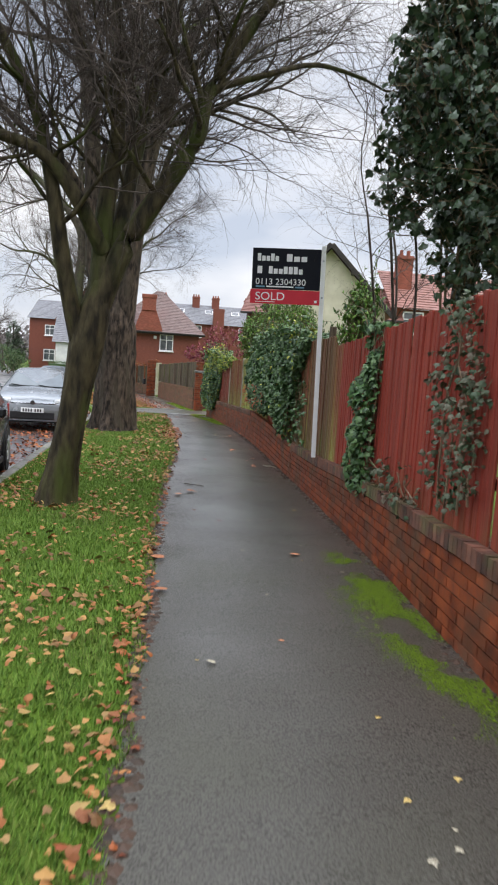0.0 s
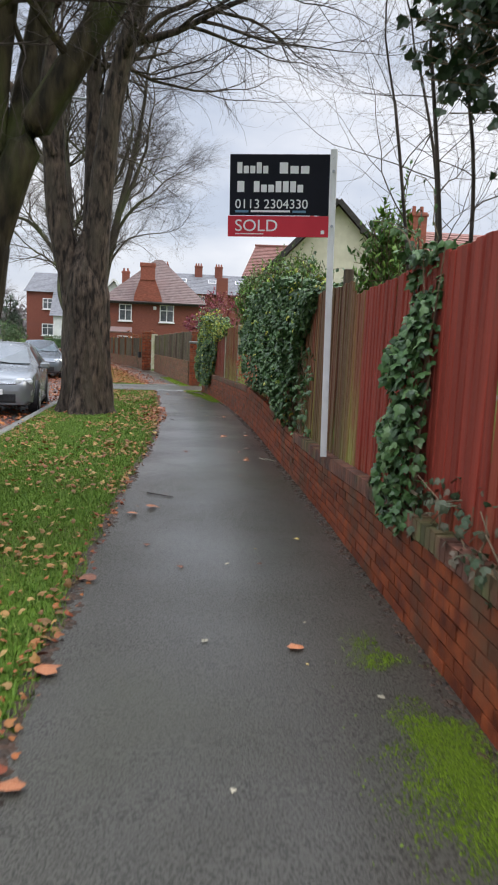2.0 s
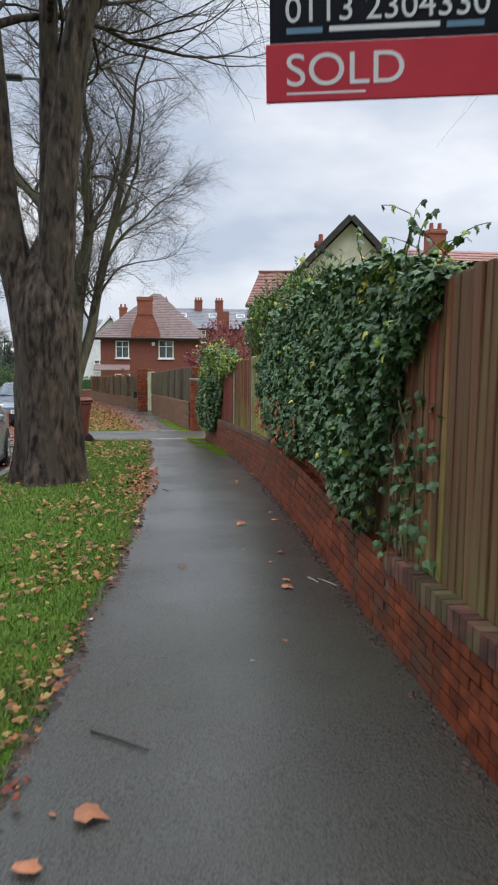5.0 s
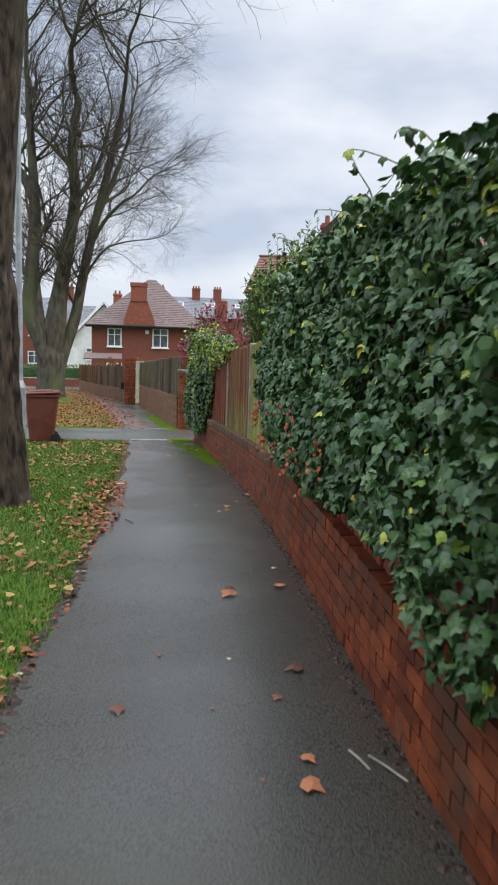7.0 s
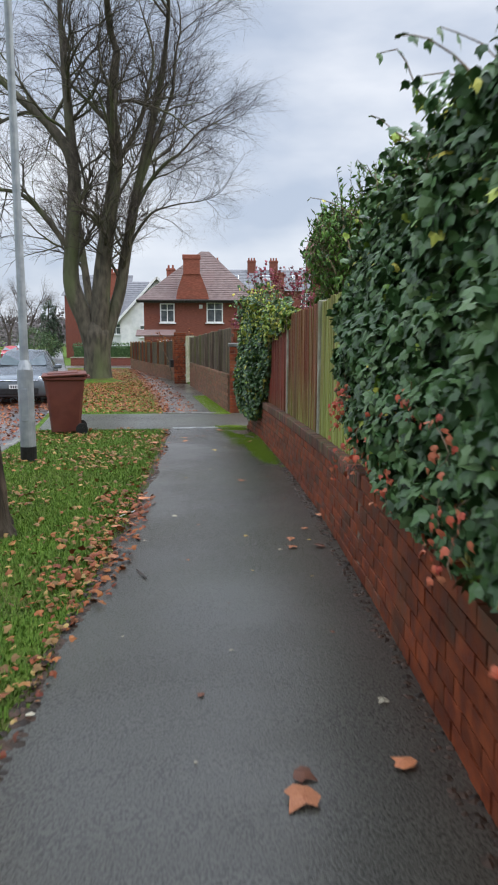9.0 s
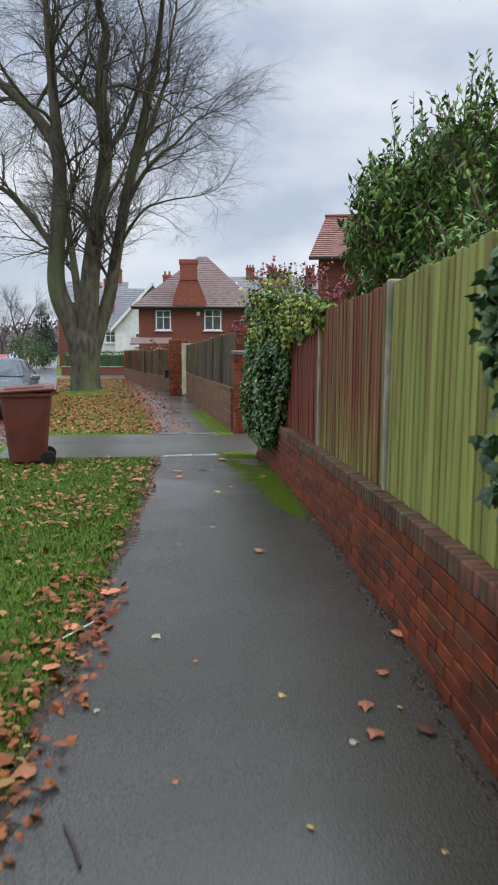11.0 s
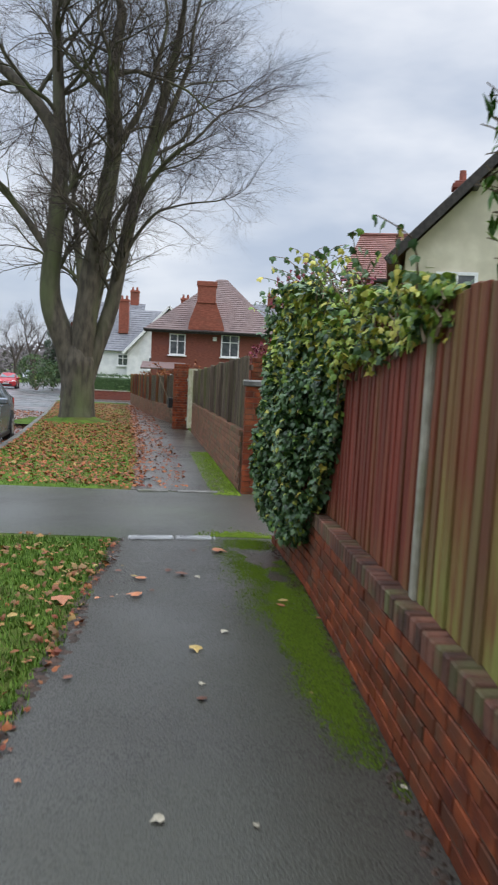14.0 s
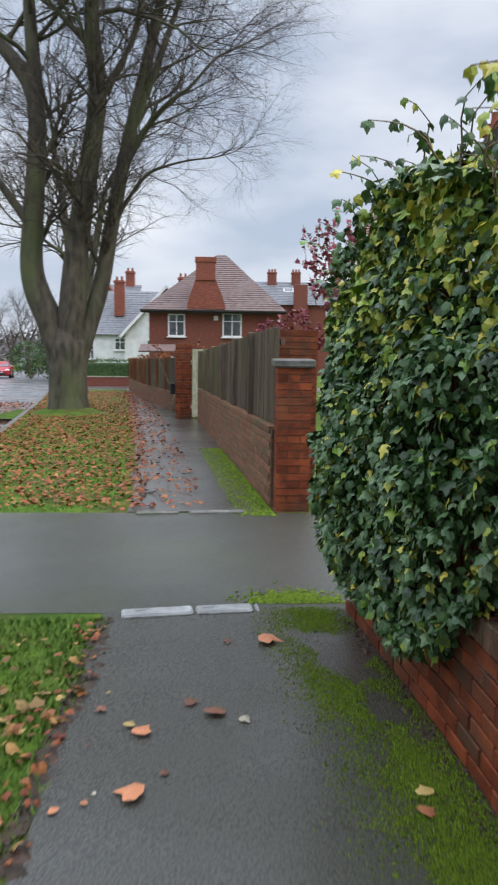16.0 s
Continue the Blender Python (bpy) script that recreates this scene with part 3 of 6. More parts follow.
def facing(p, n, rng, spread=0.6, hang=True):
    """A leaf's pose at p, roughly facing n, its tip hanging down."""
    n = (Vector(n) + Vector((rng.gauss(0, spread), rng.gauss(0, spread), rng.gauss(0, spread)))).normalized()
    down = Vector((rng.gauss(0, 0.45), rng.gauss(0, 0.45), -1 if hang else 0.6))
    y = (down - n * down.dot(n))
    if y.length < 0.05:
        y = n.orthogonal()
    y.normalize()
    x = y.cross(n)
    return Matrix(((x.x, y.x, n.x, p[0]), (x.y, y.y, n.y, p[1]), (x.z, y.z, n.z, p[2]), (0, 0, 0, 1)))


def wire(heap, pts, r1, r2, sides=4):
    """A tapered stem through points."""
    pts = [Vector(p) for p in pts]
    n = len(pts)
    verts, faces = [], []
    for i, p in enumerate(pts):
        d = (pts[min(i + 1, n - 1)] - pts[max(i - 1, 0)]).normalized()
        a = d.orthogonal().normalized() if abs(d.z) > 0.9 else d.cross(Vector((0, 0, 1))).normalized()
        b = d.cross(a)
        r = r1 + (r2 - r1) * i / (n - 1)
        for k in range(sides):
            t = 2 * math.pi * k / sides
            verts.append(tuple(p + (a * math.cos(t) + b * math.sin(t)) * r))
    for i in range(n - 1):
        for k in range(sides):
            q = (k + 1) % sides
            faces.append((i * sides + k, i * sides + q, (i + 1) * sides + q, (i + 1) * sides + k))
    heap.add(verts, faces)


# ---- bare trees ----
def grow(heaps, p, d, r, length, level, rng, opts):
    """One branch and, from it, its smaller branches; thick wood goes into heaps[0], twigs into heaps[1]."""
    last = level >= opts["levels"]
    steps = 5 if level < 2 else 4 if level < 4 else 3
    pts = [Vector(p)]
    d = Vector(d).normalized()
    lift = opts["lift"] if level < opts["levels"] - 1 else opts["droop"]
    for _ in range(steps):
        d = (d + Vector((rng.gauss(0, 0.19), rng.gauss(0, 0.19), rng.gauss(0, 0.13) + lift))).normalized()
        pts.append(pts[-1] + d * length / steps)
    tip = r * (0.5 if not last else 0.45)
    wire(heaps[0 if r > 0.022 else 1], pts, r, tip, 8 if r > 0.12 else 5 if r > 0.03 else 3)
    if last:
        return
    n = opts["kids"][level] + (rng.random() < 0.4)
    for i in range(n):
        u = 0.3 + 0.7 * (i + rng.random() * 0.7) / n if level else 0.55 + 0.45 * (i + 0.7) / n
        k = min(len(pts) - 2, int(u * steps))
        q = pts[k].lerp(pts[k + 1], min(1.0, u * steps - k))
        along = (pts[k + 1] - pts[k]).normalized()
        side = along.cross(Vector((rng.gauss(0, 1), rng.gauss(0, 1), rng.gauss(0, 1)))).normalized()
        spread = rng.uniform(*opts["spread"])
        grow(heaps, q, along * math.cos(spread) + side * math.sin(spread) + Vector(opts["lean"]) * 0.12, r * rng.uniform(0.42, 0.6) * (1 - 0.25 * u), length * rng.uniform(0.55, 0.78), level + 1, rng, opts)
    grow(heaps, pts[-1], d, tip, length * 0.7, level + 1, rng, opts)


def trunk_mesh(rings, sides, rng, rough):
    """A trunk from rings (x, y, z, radius), with running ridges and a flared root."""
    h = Heap()
    verts, faces = [], []
    zs = [r[2] for r in rings]
    n = max(12, int((zs[-1] - zs[0]) / 0.07))
    seed = rng.uniform(0, 50)
    for i in range(n + 1):
        z = zs[0] + (zs[-1] - zs[0]) * i / n
        x, y, r = (float(np.interp(z, zs, [q[k] for q in rings])) for k in (0, 1, 3))
        for k in range(sides):
            t = 2 * math.pi * k / sides
            c, s = math.cos(t), math.sin(t)
            flare = math.exp(-max(0.0, z) * 2.2)
            w = noise.noise(Vector((c * 2.2, s * 2.2, z * 0.5 + seed))) * (1 + 1.5 * flare) + 0.7 * noise.noise(Vector((c * 5, s * 5, z * 1.1 + seed))) + 0.35 * noise.noise(Vector((c * 11, s * 11, z * 4 + seed)))
            rr = r * (1 + rough * w)
            verts.append((x + rr * c, y + rr * s, z))
    for i in range(n):
        for k in range(sides):
            q = (k + 1) % sides
            faces.append((i * sides + k, i * sides + q, (i + 1) * sides + q, (i + 1) * sides + k))
    faces.append(tuple(range(n * sides, (n + 1) * sides)))
    h.add(verts, faces)
    return h


def bare_tree(base, rings, limbs, seed, label, material, opts, rough=0.1):
    """rings: the trunk; limbs: (points, radius at foot, radius at end, growth at the end)."""
    rng = random.Random(seed)
    t = thing("tree", pose(*base), label, "tree", "street trees")
    trunk = trunk_mesh(rings, 44, rng, rough).done("trunk", material, t, True)
    twigs = Heap()
    for pts, r1, r2, reach in limbs:
        own = Heap()
        fine = [Vector(p) for p in pts]
        smooth_pts = []
        for i in range(len(fine) - 1):
            for k in range(4):
                u = k / 4
                a = fine[max(i - 1, 0)], fine[i], fine[i + 1], fine[min(i + 2, len(fine) - 1)]
                smooth_pts.append(0.5 * ((2 * a[1]) + (a[2] - a[0]) * u + (2 * a[0] - 5 * a[1] + 4 * a[2] - a[3]) * u * u + (3 * a[1] - a[0] - 3 * a[2] + a[3]) * u ** 3))
        smooth_pts.append(fine[-1])
        wire(own, smooth_pts, r1, r2, 10)
        heaps = (own, twigs)
        total = len(smooth_pts)
        for j in range(opts["side"]):
            k = int(total * (opts.get("start", 0.35) + (0.95 - opts.get("start", 0.35)) * (j + rng.random()) / opts["side"]))
            k = min(k, total - 2)
            along = (smooth_pts[k + 1] - smooth_pts[k]).normalized()
            side = along.cross(Vector((rng.gauss(0, 1), rng.gauss(0, 1), rng.gauss(0, 1)))).normalized()
            s = rng.uniform(0.5, 1.1)
            grow(heaps, smooth_pts[k], along * math.cos(s) + side * math.sin(s), (r1 + (r2 - r1) * k / total) * rng.uniform(0.25, 0.5), reach * rng.uniform(0.45, 0.85), 1, rng, opts)
        grow(heaps, smooth_pts[-1], smooth_pts[-1] - smooth_pts[-2], r2, reach, 0, rng, opts)
        own.done("limb", material, t, True)
    tagged(twigs.done("twig_growth", M_TWIG, t), kind="stuff")
    return t

# ---- walls and fences ----
brick_wall("wall_garden", "low red brick wall with weathered brick-on-edge coping", wall_x, wall_h, -5.5, 25.6, 7, (16.0, 24.5), plain=(10.9, 16.8))
brick_wall("wall_beyond_drive", "red brick wall with old wooden fence on top", wall2_x, lambda y: 0.85, 28.8, 39.9, 10, (28.8, 35.5), coping=False, mats=(M_BUFF, M_BUFFS))
brick_wall("wall_past_gate", "low buff brick wall carrying dark fence panels", lambda y: wall2_x(y), lambda y: 0.6, 41.5, 60.4, 7, (41, 46), coping=False, mats=(M_BUFF, M_BUFFS))

fence_top = line([(-6, 2.2), (3, 2.17), (6, 2.05), (8.6, 1.94), (8.7, 2.06), (11, 2.08), (12, 2.0), (17, 1.97), (20, 1.9), (25.5, 1.86)])
fence_low = lambda y: wall_h(y) - 0.005
posts = [-5.4, -3.5, -1.65, 0.2, 2.0, 3.8, 5.65, 7.4, 9.15, 10.95, 12.8, 14.6, 15.75, 17.35, 19.25, 21.62, 23.4, 25.2]


def weathered(y, rng):
    """Single boards that differ from the rest of their panel."""
    if 8.2 < y < 9.15:
        return M_FENCE_OLIVE if y > 8.6 else M_FENCE_BROWN
    if 10.9 < y < 11.8:
        return M_FENCE_OLIVE
    if 9.9 < y < 11 and rng.random() < 0.4:
        return M_FENCE_BROWN
    if 19.25 < y < 21.6 and rng.random() < 0.25:
        return M_FENCE_OLIVE
    return None


fence = thing("garden_fence", Matrix(), "close-boarded wooden garden fence, red-stained and algae-streaked, on the wall", "fence")
for i in range(len(posts) - 1):
    a, b = posts[i] + 0.02, posts[i + 1] - 0.02
    mid = (a + b) / 2
    if mid < 9.0:
        material, label = M_FENCE_RED, "red-stained panel"
    elif 9.0 < mid < 11.0:
        material, label = M_FENCE_OLIVE, "olive weathered panel with algae"
    elif 11.0 < mid < 14.6:
        material, label = M_FENCE_RED, "red-stained panel behind the ivy"
    elif mid < 17.2:
        material, label = M_FENCE_BROWN, "weathered brown panel with green algae"
    elif mid < 19.0:
        material, label = M_FENCE_GREEN, "algae-green panel"
    elif mid < 21.7:
        material, label = M_FENCE_BROWN, "brown panel streaked with green algae"
    else:
        material, label = M_FENCE_RUST, "red-brown panel partly under ivy"
    fence_panel(fence, a, b, wall_x, fence_low, fence_top, material, label, 100 + i, other=weathered)
for y in posts:
    near_sign = abs(y - 9.15) < 0.1
    fence_post(fence, y, wall_x, wall_h(y) - 0.01, fence_top(y) + (0.14 if near_sign else 0.02), None if 19 < y < 22 else M_FENCE_OLD, back=0.16 if y < 8 else 0.1 if 19 < y < 22 else 0.135)
fence_b = thing("old_fence", Matrix(), "old grey-brown wooden fence on the brick wall", "fence")
for i in range(6):
    a = 28.95 + i * 1.84
    fence_panel(fence_b, a, a + 1.78, wall2_x, lambda y: 0.85, lambda y: 1.9 - (y - 28) * 0.012, M_FENCE_OLD, "", 200 + i)
    fence_post(fence_b, a + 1.81, wall2_x, 0.85, 1.9 - (a - 28) * 0.012, M_FENCE_OLD, 0.09, 0.06)
fence_c = thing("slatted_fence", Matrix(), "dark fence panels between pale posts on a low wall", "fence")
for i in range(10):
    a = 41.6 + i * 1.88
    fence_panel(fence_c, a, a + 1.78, wall2_x, lambda y: 0.6, lambda y: 1.62, M_FENCE_OLD, "", 240 + i, width=0.16)
    fence_post(fence_c, a + 1.83, wall2_x, 0.6, 1.68, M_FENCE_BROWN, 0.1, 0.05)


def brick_pier(x, y, w, h, label, cap=True, turn=0.0, capmat=None):
    p = thing("brick_pier", pose(x, y, gz(y) - 0.05, 0, 0, turn), label, "pier", "brick piers")
    part("core", box((w - 0.016, w - 0.016, h), (0, 0, h / 2)), M_MORTAR, p)
    heap = Heap()
    n = round(h / 0.075)
    for c in range(n):
        z = h * (c + 0.5) / n
        for s in range(4):
            m = Matrix.Rotation(s * math.pi / 2, 4, "Z") @ Matrix.Translation((0, -w / 2 + 0.05, z))
            heap.block(m, (w if (c + s) % 2 else w - 0.225, 0.1025, h / n - 0.01))
    tagged(heap.done("brickwork", M_BRICKS, p), kind="stuff")
    if cap:
        part("cap", box((w + 0.07, w + 0.07, 0.08), (0, 0, h + 0.035), 0.015), capmat or M_POST, p, "grey concrete cap")
    return p


brick_pier(2.54, 28.68, 0.34, 1.52, "red brick gate pier with grey concrete cap", capmat=M_KERB)
brick_pier(2.74, 30.2, 0.45, 1.95, "tall orange-red brick pier behind the wall", cap=False)
brick_pier(0.98, 41.0, 0.46, 2.02, "dark brick gate pier beside an open gate", cap=False)
g = thing("garden_gate", pose(1.2, 40.35, gz(40.35), 0, 0, 66), "open pale wooden garden gate at the pier", "gate")
for k in range(5):
    part("board", box((0.15, 0.025, 1.75), (0.08 + k * 0.155, 0, 0.95), 0.004), M_POST, g)
for z in (0.35, 1.5):
    part("rail", box((0.8, 0.04, 0.09), (0.4, 0.03, z), 0.004), M_POST, g)
part("latch", box((0.1, 0.03, 0.03), (0.74, -0.03, 1.05), 0.004), M_BLACK, g)
lb = thing("letter_box", pose(0.62, 41.6, gz(41.6) + 0.62, 0, 0, 20), "small black box fixed at the wall end", "box")
part("body", box((0.14, 0.14, 0.3), (0, 0, 0.15), 0.01), M_BLACK, lb)
part("flap", box((0.1, 0.012, 0.05), (0, -0.076, 0.22), 0.003), M_BLACK, lb)

# kerb stones along the road, and the pale edging across the path
k_me = brick_mesh("kerb_stone", (0.14, 0.895, 0.26), M_KERB, 0.015)
kerb_root = tagged(new("kerb"), "grey stone kerb between verge and road", "kerb", kind="structure")
y = -6.0
while y < 60:
    if not 25.0 < y < 28.6:
        ang = -math.degrees(math.atan2(kerb_x(y + 0.45) - kerb_x(y - 0.45), 0.9))
        o = new("kerb_stone", k_me)
        o.parent, o.matrix_basis = kerb_root, pose(kerb_x(y) - 0.07, y, gz(y) - 0.115, -1.6, 0, ang)
    y += 0.905
e_root = tagged(new("edging"), "pale wet concrete edging stones across the footpath", "edging", kind="structure")
for x1, x2, y1, y2 in ((1.2, 1.62, 25.44, 25.5), (1.64, 1.98, 25.5, 25.54), (2.0, 2.02, 25.54, 25.542), (0.98, 1.4, 28.4, 28.44), (1.5, 2.06, 28.44, 28.48)):
    L = math.hypot(x2 - x1, y2 - y1)
    o = part("edging_stone", box((L, 0.12 if y1 < 27 else 0.07, 0.12), (0, 0, 0), 0.012), M_CONCRETE if y1 < 27 else M_KERB, e_root)
    o.matrix_basis = pose((x1 + x2) / 2, (y1 + y2) / 2, gz((y1 + y2) / 2) - 0.03, 0, 0, math.degrees(math.atan2(y2 - y1, x2 - x1)))

# ---- estate agent's sign ----
sg = thing("sold_sign", pose(2.27, 8.93, gz(8.93) + 0.56, 0, 1.35, 167.5), "navy and red SOLD board on a white wooden post", "sign")
part("post", box((0.056, 0.05, 2.58), (0, 0.0, 1.29), 0.004), M_WHITE, sg, "white painted post")
bd = part("board", box((0.83, 0.012, 0.49), (0.445, 0.02, 2.29), 0.002), M_SIGN_BLACK, sg, "navy-black board with white lettering")
rd = part("red_board", box((0.845, 0.014, 0.17), (0.45, 0.022, 1.955), 0.002), M_SIGN_RED, sg, "red strip reading SOLD")
for z in (1.96, 2.4):
    part("bolt", tube(0.012, 0.012, 0, 0.02, 8, turn=Matrix.Translation((0.0, 0.03, z)) @ Matrix.Rotation(math.pi / 2, 4, "X")), M_GALV, sg)


def lettering(text, x, z, size, parent, material, width=None):
    cu = bpy.data.curves.new("lettering", "FONT")
    cu.body, cu.size, cu.extrude = text, size, 0.0012
    tmp = bpy.data.objects.new("tmp", cu)
    scene.collection.objects.link(tmp)
    me = bpy.data.meshes.new_from_object(tmp.evaluated_get(bpy.context.evaluated_depsgraph_get()))
    bpy.data.objects.remove(tmp)
    me.materials.clear()
    me.materials.append(material)
    ob = new("lettering", me)
    w = max(v.co.x for v in me.vertices) or 1
    ob.parent = parent
    k = (width / w) if width else 1.0
    ob.matrix_basis = Matrix.Translation((x, 0.031, z)) @ Matrix.Rotation(math.pi, 4, "Z") @ Matrix.Rotation(math.pi / 2, 4, "X") @ Matrix.Diagonal((k, 1, 1, 1))
    return ob


def word_bar(x1, x2, z, h, material, parent):
    o = part("word_bar", box((x2 - x1, 0.003, h), ((x1 + x2) / 2, 0.0285, z), 0.001), material, parent)
    return o


lettering("0113 2304330", 0.815, 2.1, 0.105, bd, M_SIGN_WHITE, 0.61)
lettering("SOLD", 0.815, 1.915, 0.135, rd, M_SIGN_WHITE, 0.36)
# the firm's name as plain blocks, one for each letter's place
for x1, x2, z, count_, tall in ((0.535, 0.805, 2.425, 5, (0, 3)), (0.19, 0.455, 2.425, 3, (0,)), (0.73, 0.805, 2.275, 1, (0,)), (0.24, 0.665, 2.275, 7, (0, 3, 4, 5))):
    step_ = (x2 - x1) / count_
    for k in range(count_):
        hh = 0.088 if k in tall else 0.06
        o = part("word_bar", box((step_ * 0.78, 0.003, hh), (x2 - step_ * (k + 0.5), 0.0285, z - 0.044 + hh / 2), 0.001), M_SIGN_WHITE, bd)
word_bar(0.7, 0.81, 2.075, 0.018, M_SIGN_BLUE, bd)
word_bar(0.22, 0.33, 2.075, 0.018, M_SIGN_BLUE, bd)
word_bar(0.35, 0.68, 2.077, 0.016, M_SIGN_WHITE, bd)
word_bar(0.57, 0.81, 1.893, 0.007, M_SIGN_WHITE, rd)
word_bar(0.06, 0.09, 1.91, 0.03, M_SIGN_WHITE, rd)

# ---- street lamp and bin ----
lp = thing("street_lamp", pose(-0.55, 21.9, gz(21.9)), "grey galvanised street lamp column with black foot band", "lamp post")
part("base_column", tube(0.1, 0.1, -0.05, 1.2, 20), M_GALV, lp, smooth=False)
part("foot_band", tube(0.104, 0.104, -0.05, 0.2, 20), M_BLACK, lp, "black painted band")
part("collar", tube(0.1, 0.055, 1.2, 1.32, 20), M_GALV, lp)
part("column", tube(0.055, 0.042, 1.3, 7.2, 16), M_GALV, lp)
part("arm", tube(0.03, 0.03, -0.45, 0.45, 10, turn=Matrix.Translation((-0.4, 0, 7.2)) @ Matrix.Rotation(math.pi / 2, 4, "Y")), M_GALV, lp)
part("lantern", box((0.55, 0.2, 0.1), (-0.95, 0, 7.2), 0.03), M_BLACK, lp)
part("access_door", box((0.1, 0.012, 0.42), (0.0, -0.1, 0.75), 0.006), M_GALV, lp)

bn = thing("wheelie_bin", pose(-0.62, 24.95, gz(24.95), 0, 0, -80), "brown plastic wheelie bin on the verge", "bin")
bm = bmesh.new()
rings = []
for z, sx, sy in ((0.06, 0.2, 0.24), (0.5, 0.23, 0.28), (0.92, 0.255, 0.33), (0.94, 0.28, 0.355), (0.98, 0.28, 0.355)):
    ring = []
    for cx, cy in ((-1, -1), (1, -1), (1, 1), (-1, 1)):
        for dx, dy in (((0, 1), (1, 0)) if cx * cy > 0 else ((1, 0), (0, 1))):
            ring.append(bm.verts.new((cx * (sx - 0.04 * dx), cy * (sy - 0.04 * dy) + 0.02, z)))
    rings.append(ring)
for a, b in zip(rings, rings[1:]):
    for i in range(8):
        bm.faces.new((a[i], a[(i + 1) % 8], b[(i + 1) % 8], b[i]))
bm.faces.new(rings[0][::-1]), bm.faces.new(rings[-1])
part("body", bm, M_BIN, bn)
lid = part("lid", box((0.6, 0.74, 0.05), (0, 0.02, 1.015), 0.018, Matrix.Rotation(0.05, 4, "X")), M_BIN, bn)
part("lid_ridge", box((0.42, 0.5, 0.03), (0, 0.0, 1.045), 0.012, Matrix.Rotation(0.05, 4, "X")), M_BIN, lid)
part("handle", tube(0.016, 0.016, -0.24, 0.24, 10, turn=Matrix.Translation((0, 0.43, 0.98)) @ Matrix.Rotation(math.pi / 2, 4, "Y")), M_BIN, bn)
for s in (-1, 1):
    part("handle_arm", box((0.03, 0.1, 0.03), (s * 0.22, 0.39, 0.975), 0.004), M_BIN, bn)
    w = part("wheel", tube(0.1, 0.1, -0.025, 0.025, 18, turn=Matrix.Translation((s * 0.24, 0.28, 0.1)) @ Matrix.Rotation(math.pi / 2, 4, "Y")), M_RUBBER, bn)
    part("hub", tube(0.045, 0.045, -0.03, 0.03, 12, turn=Matrix.Translation((s * 0.24, 0.28, 0.1)) @ Matrix.Rotation(math.pi / 2, 4, "Y")), M_BLACK, w)
part("axle", tube(0.012, 0.012, -0.24, 0.24, 8, turn=Matrix.Translation((0, 0.28, 0.1)) @ Matrix.Rotation(math.pi / 2, 4, "Y")), M_GALV, bn)


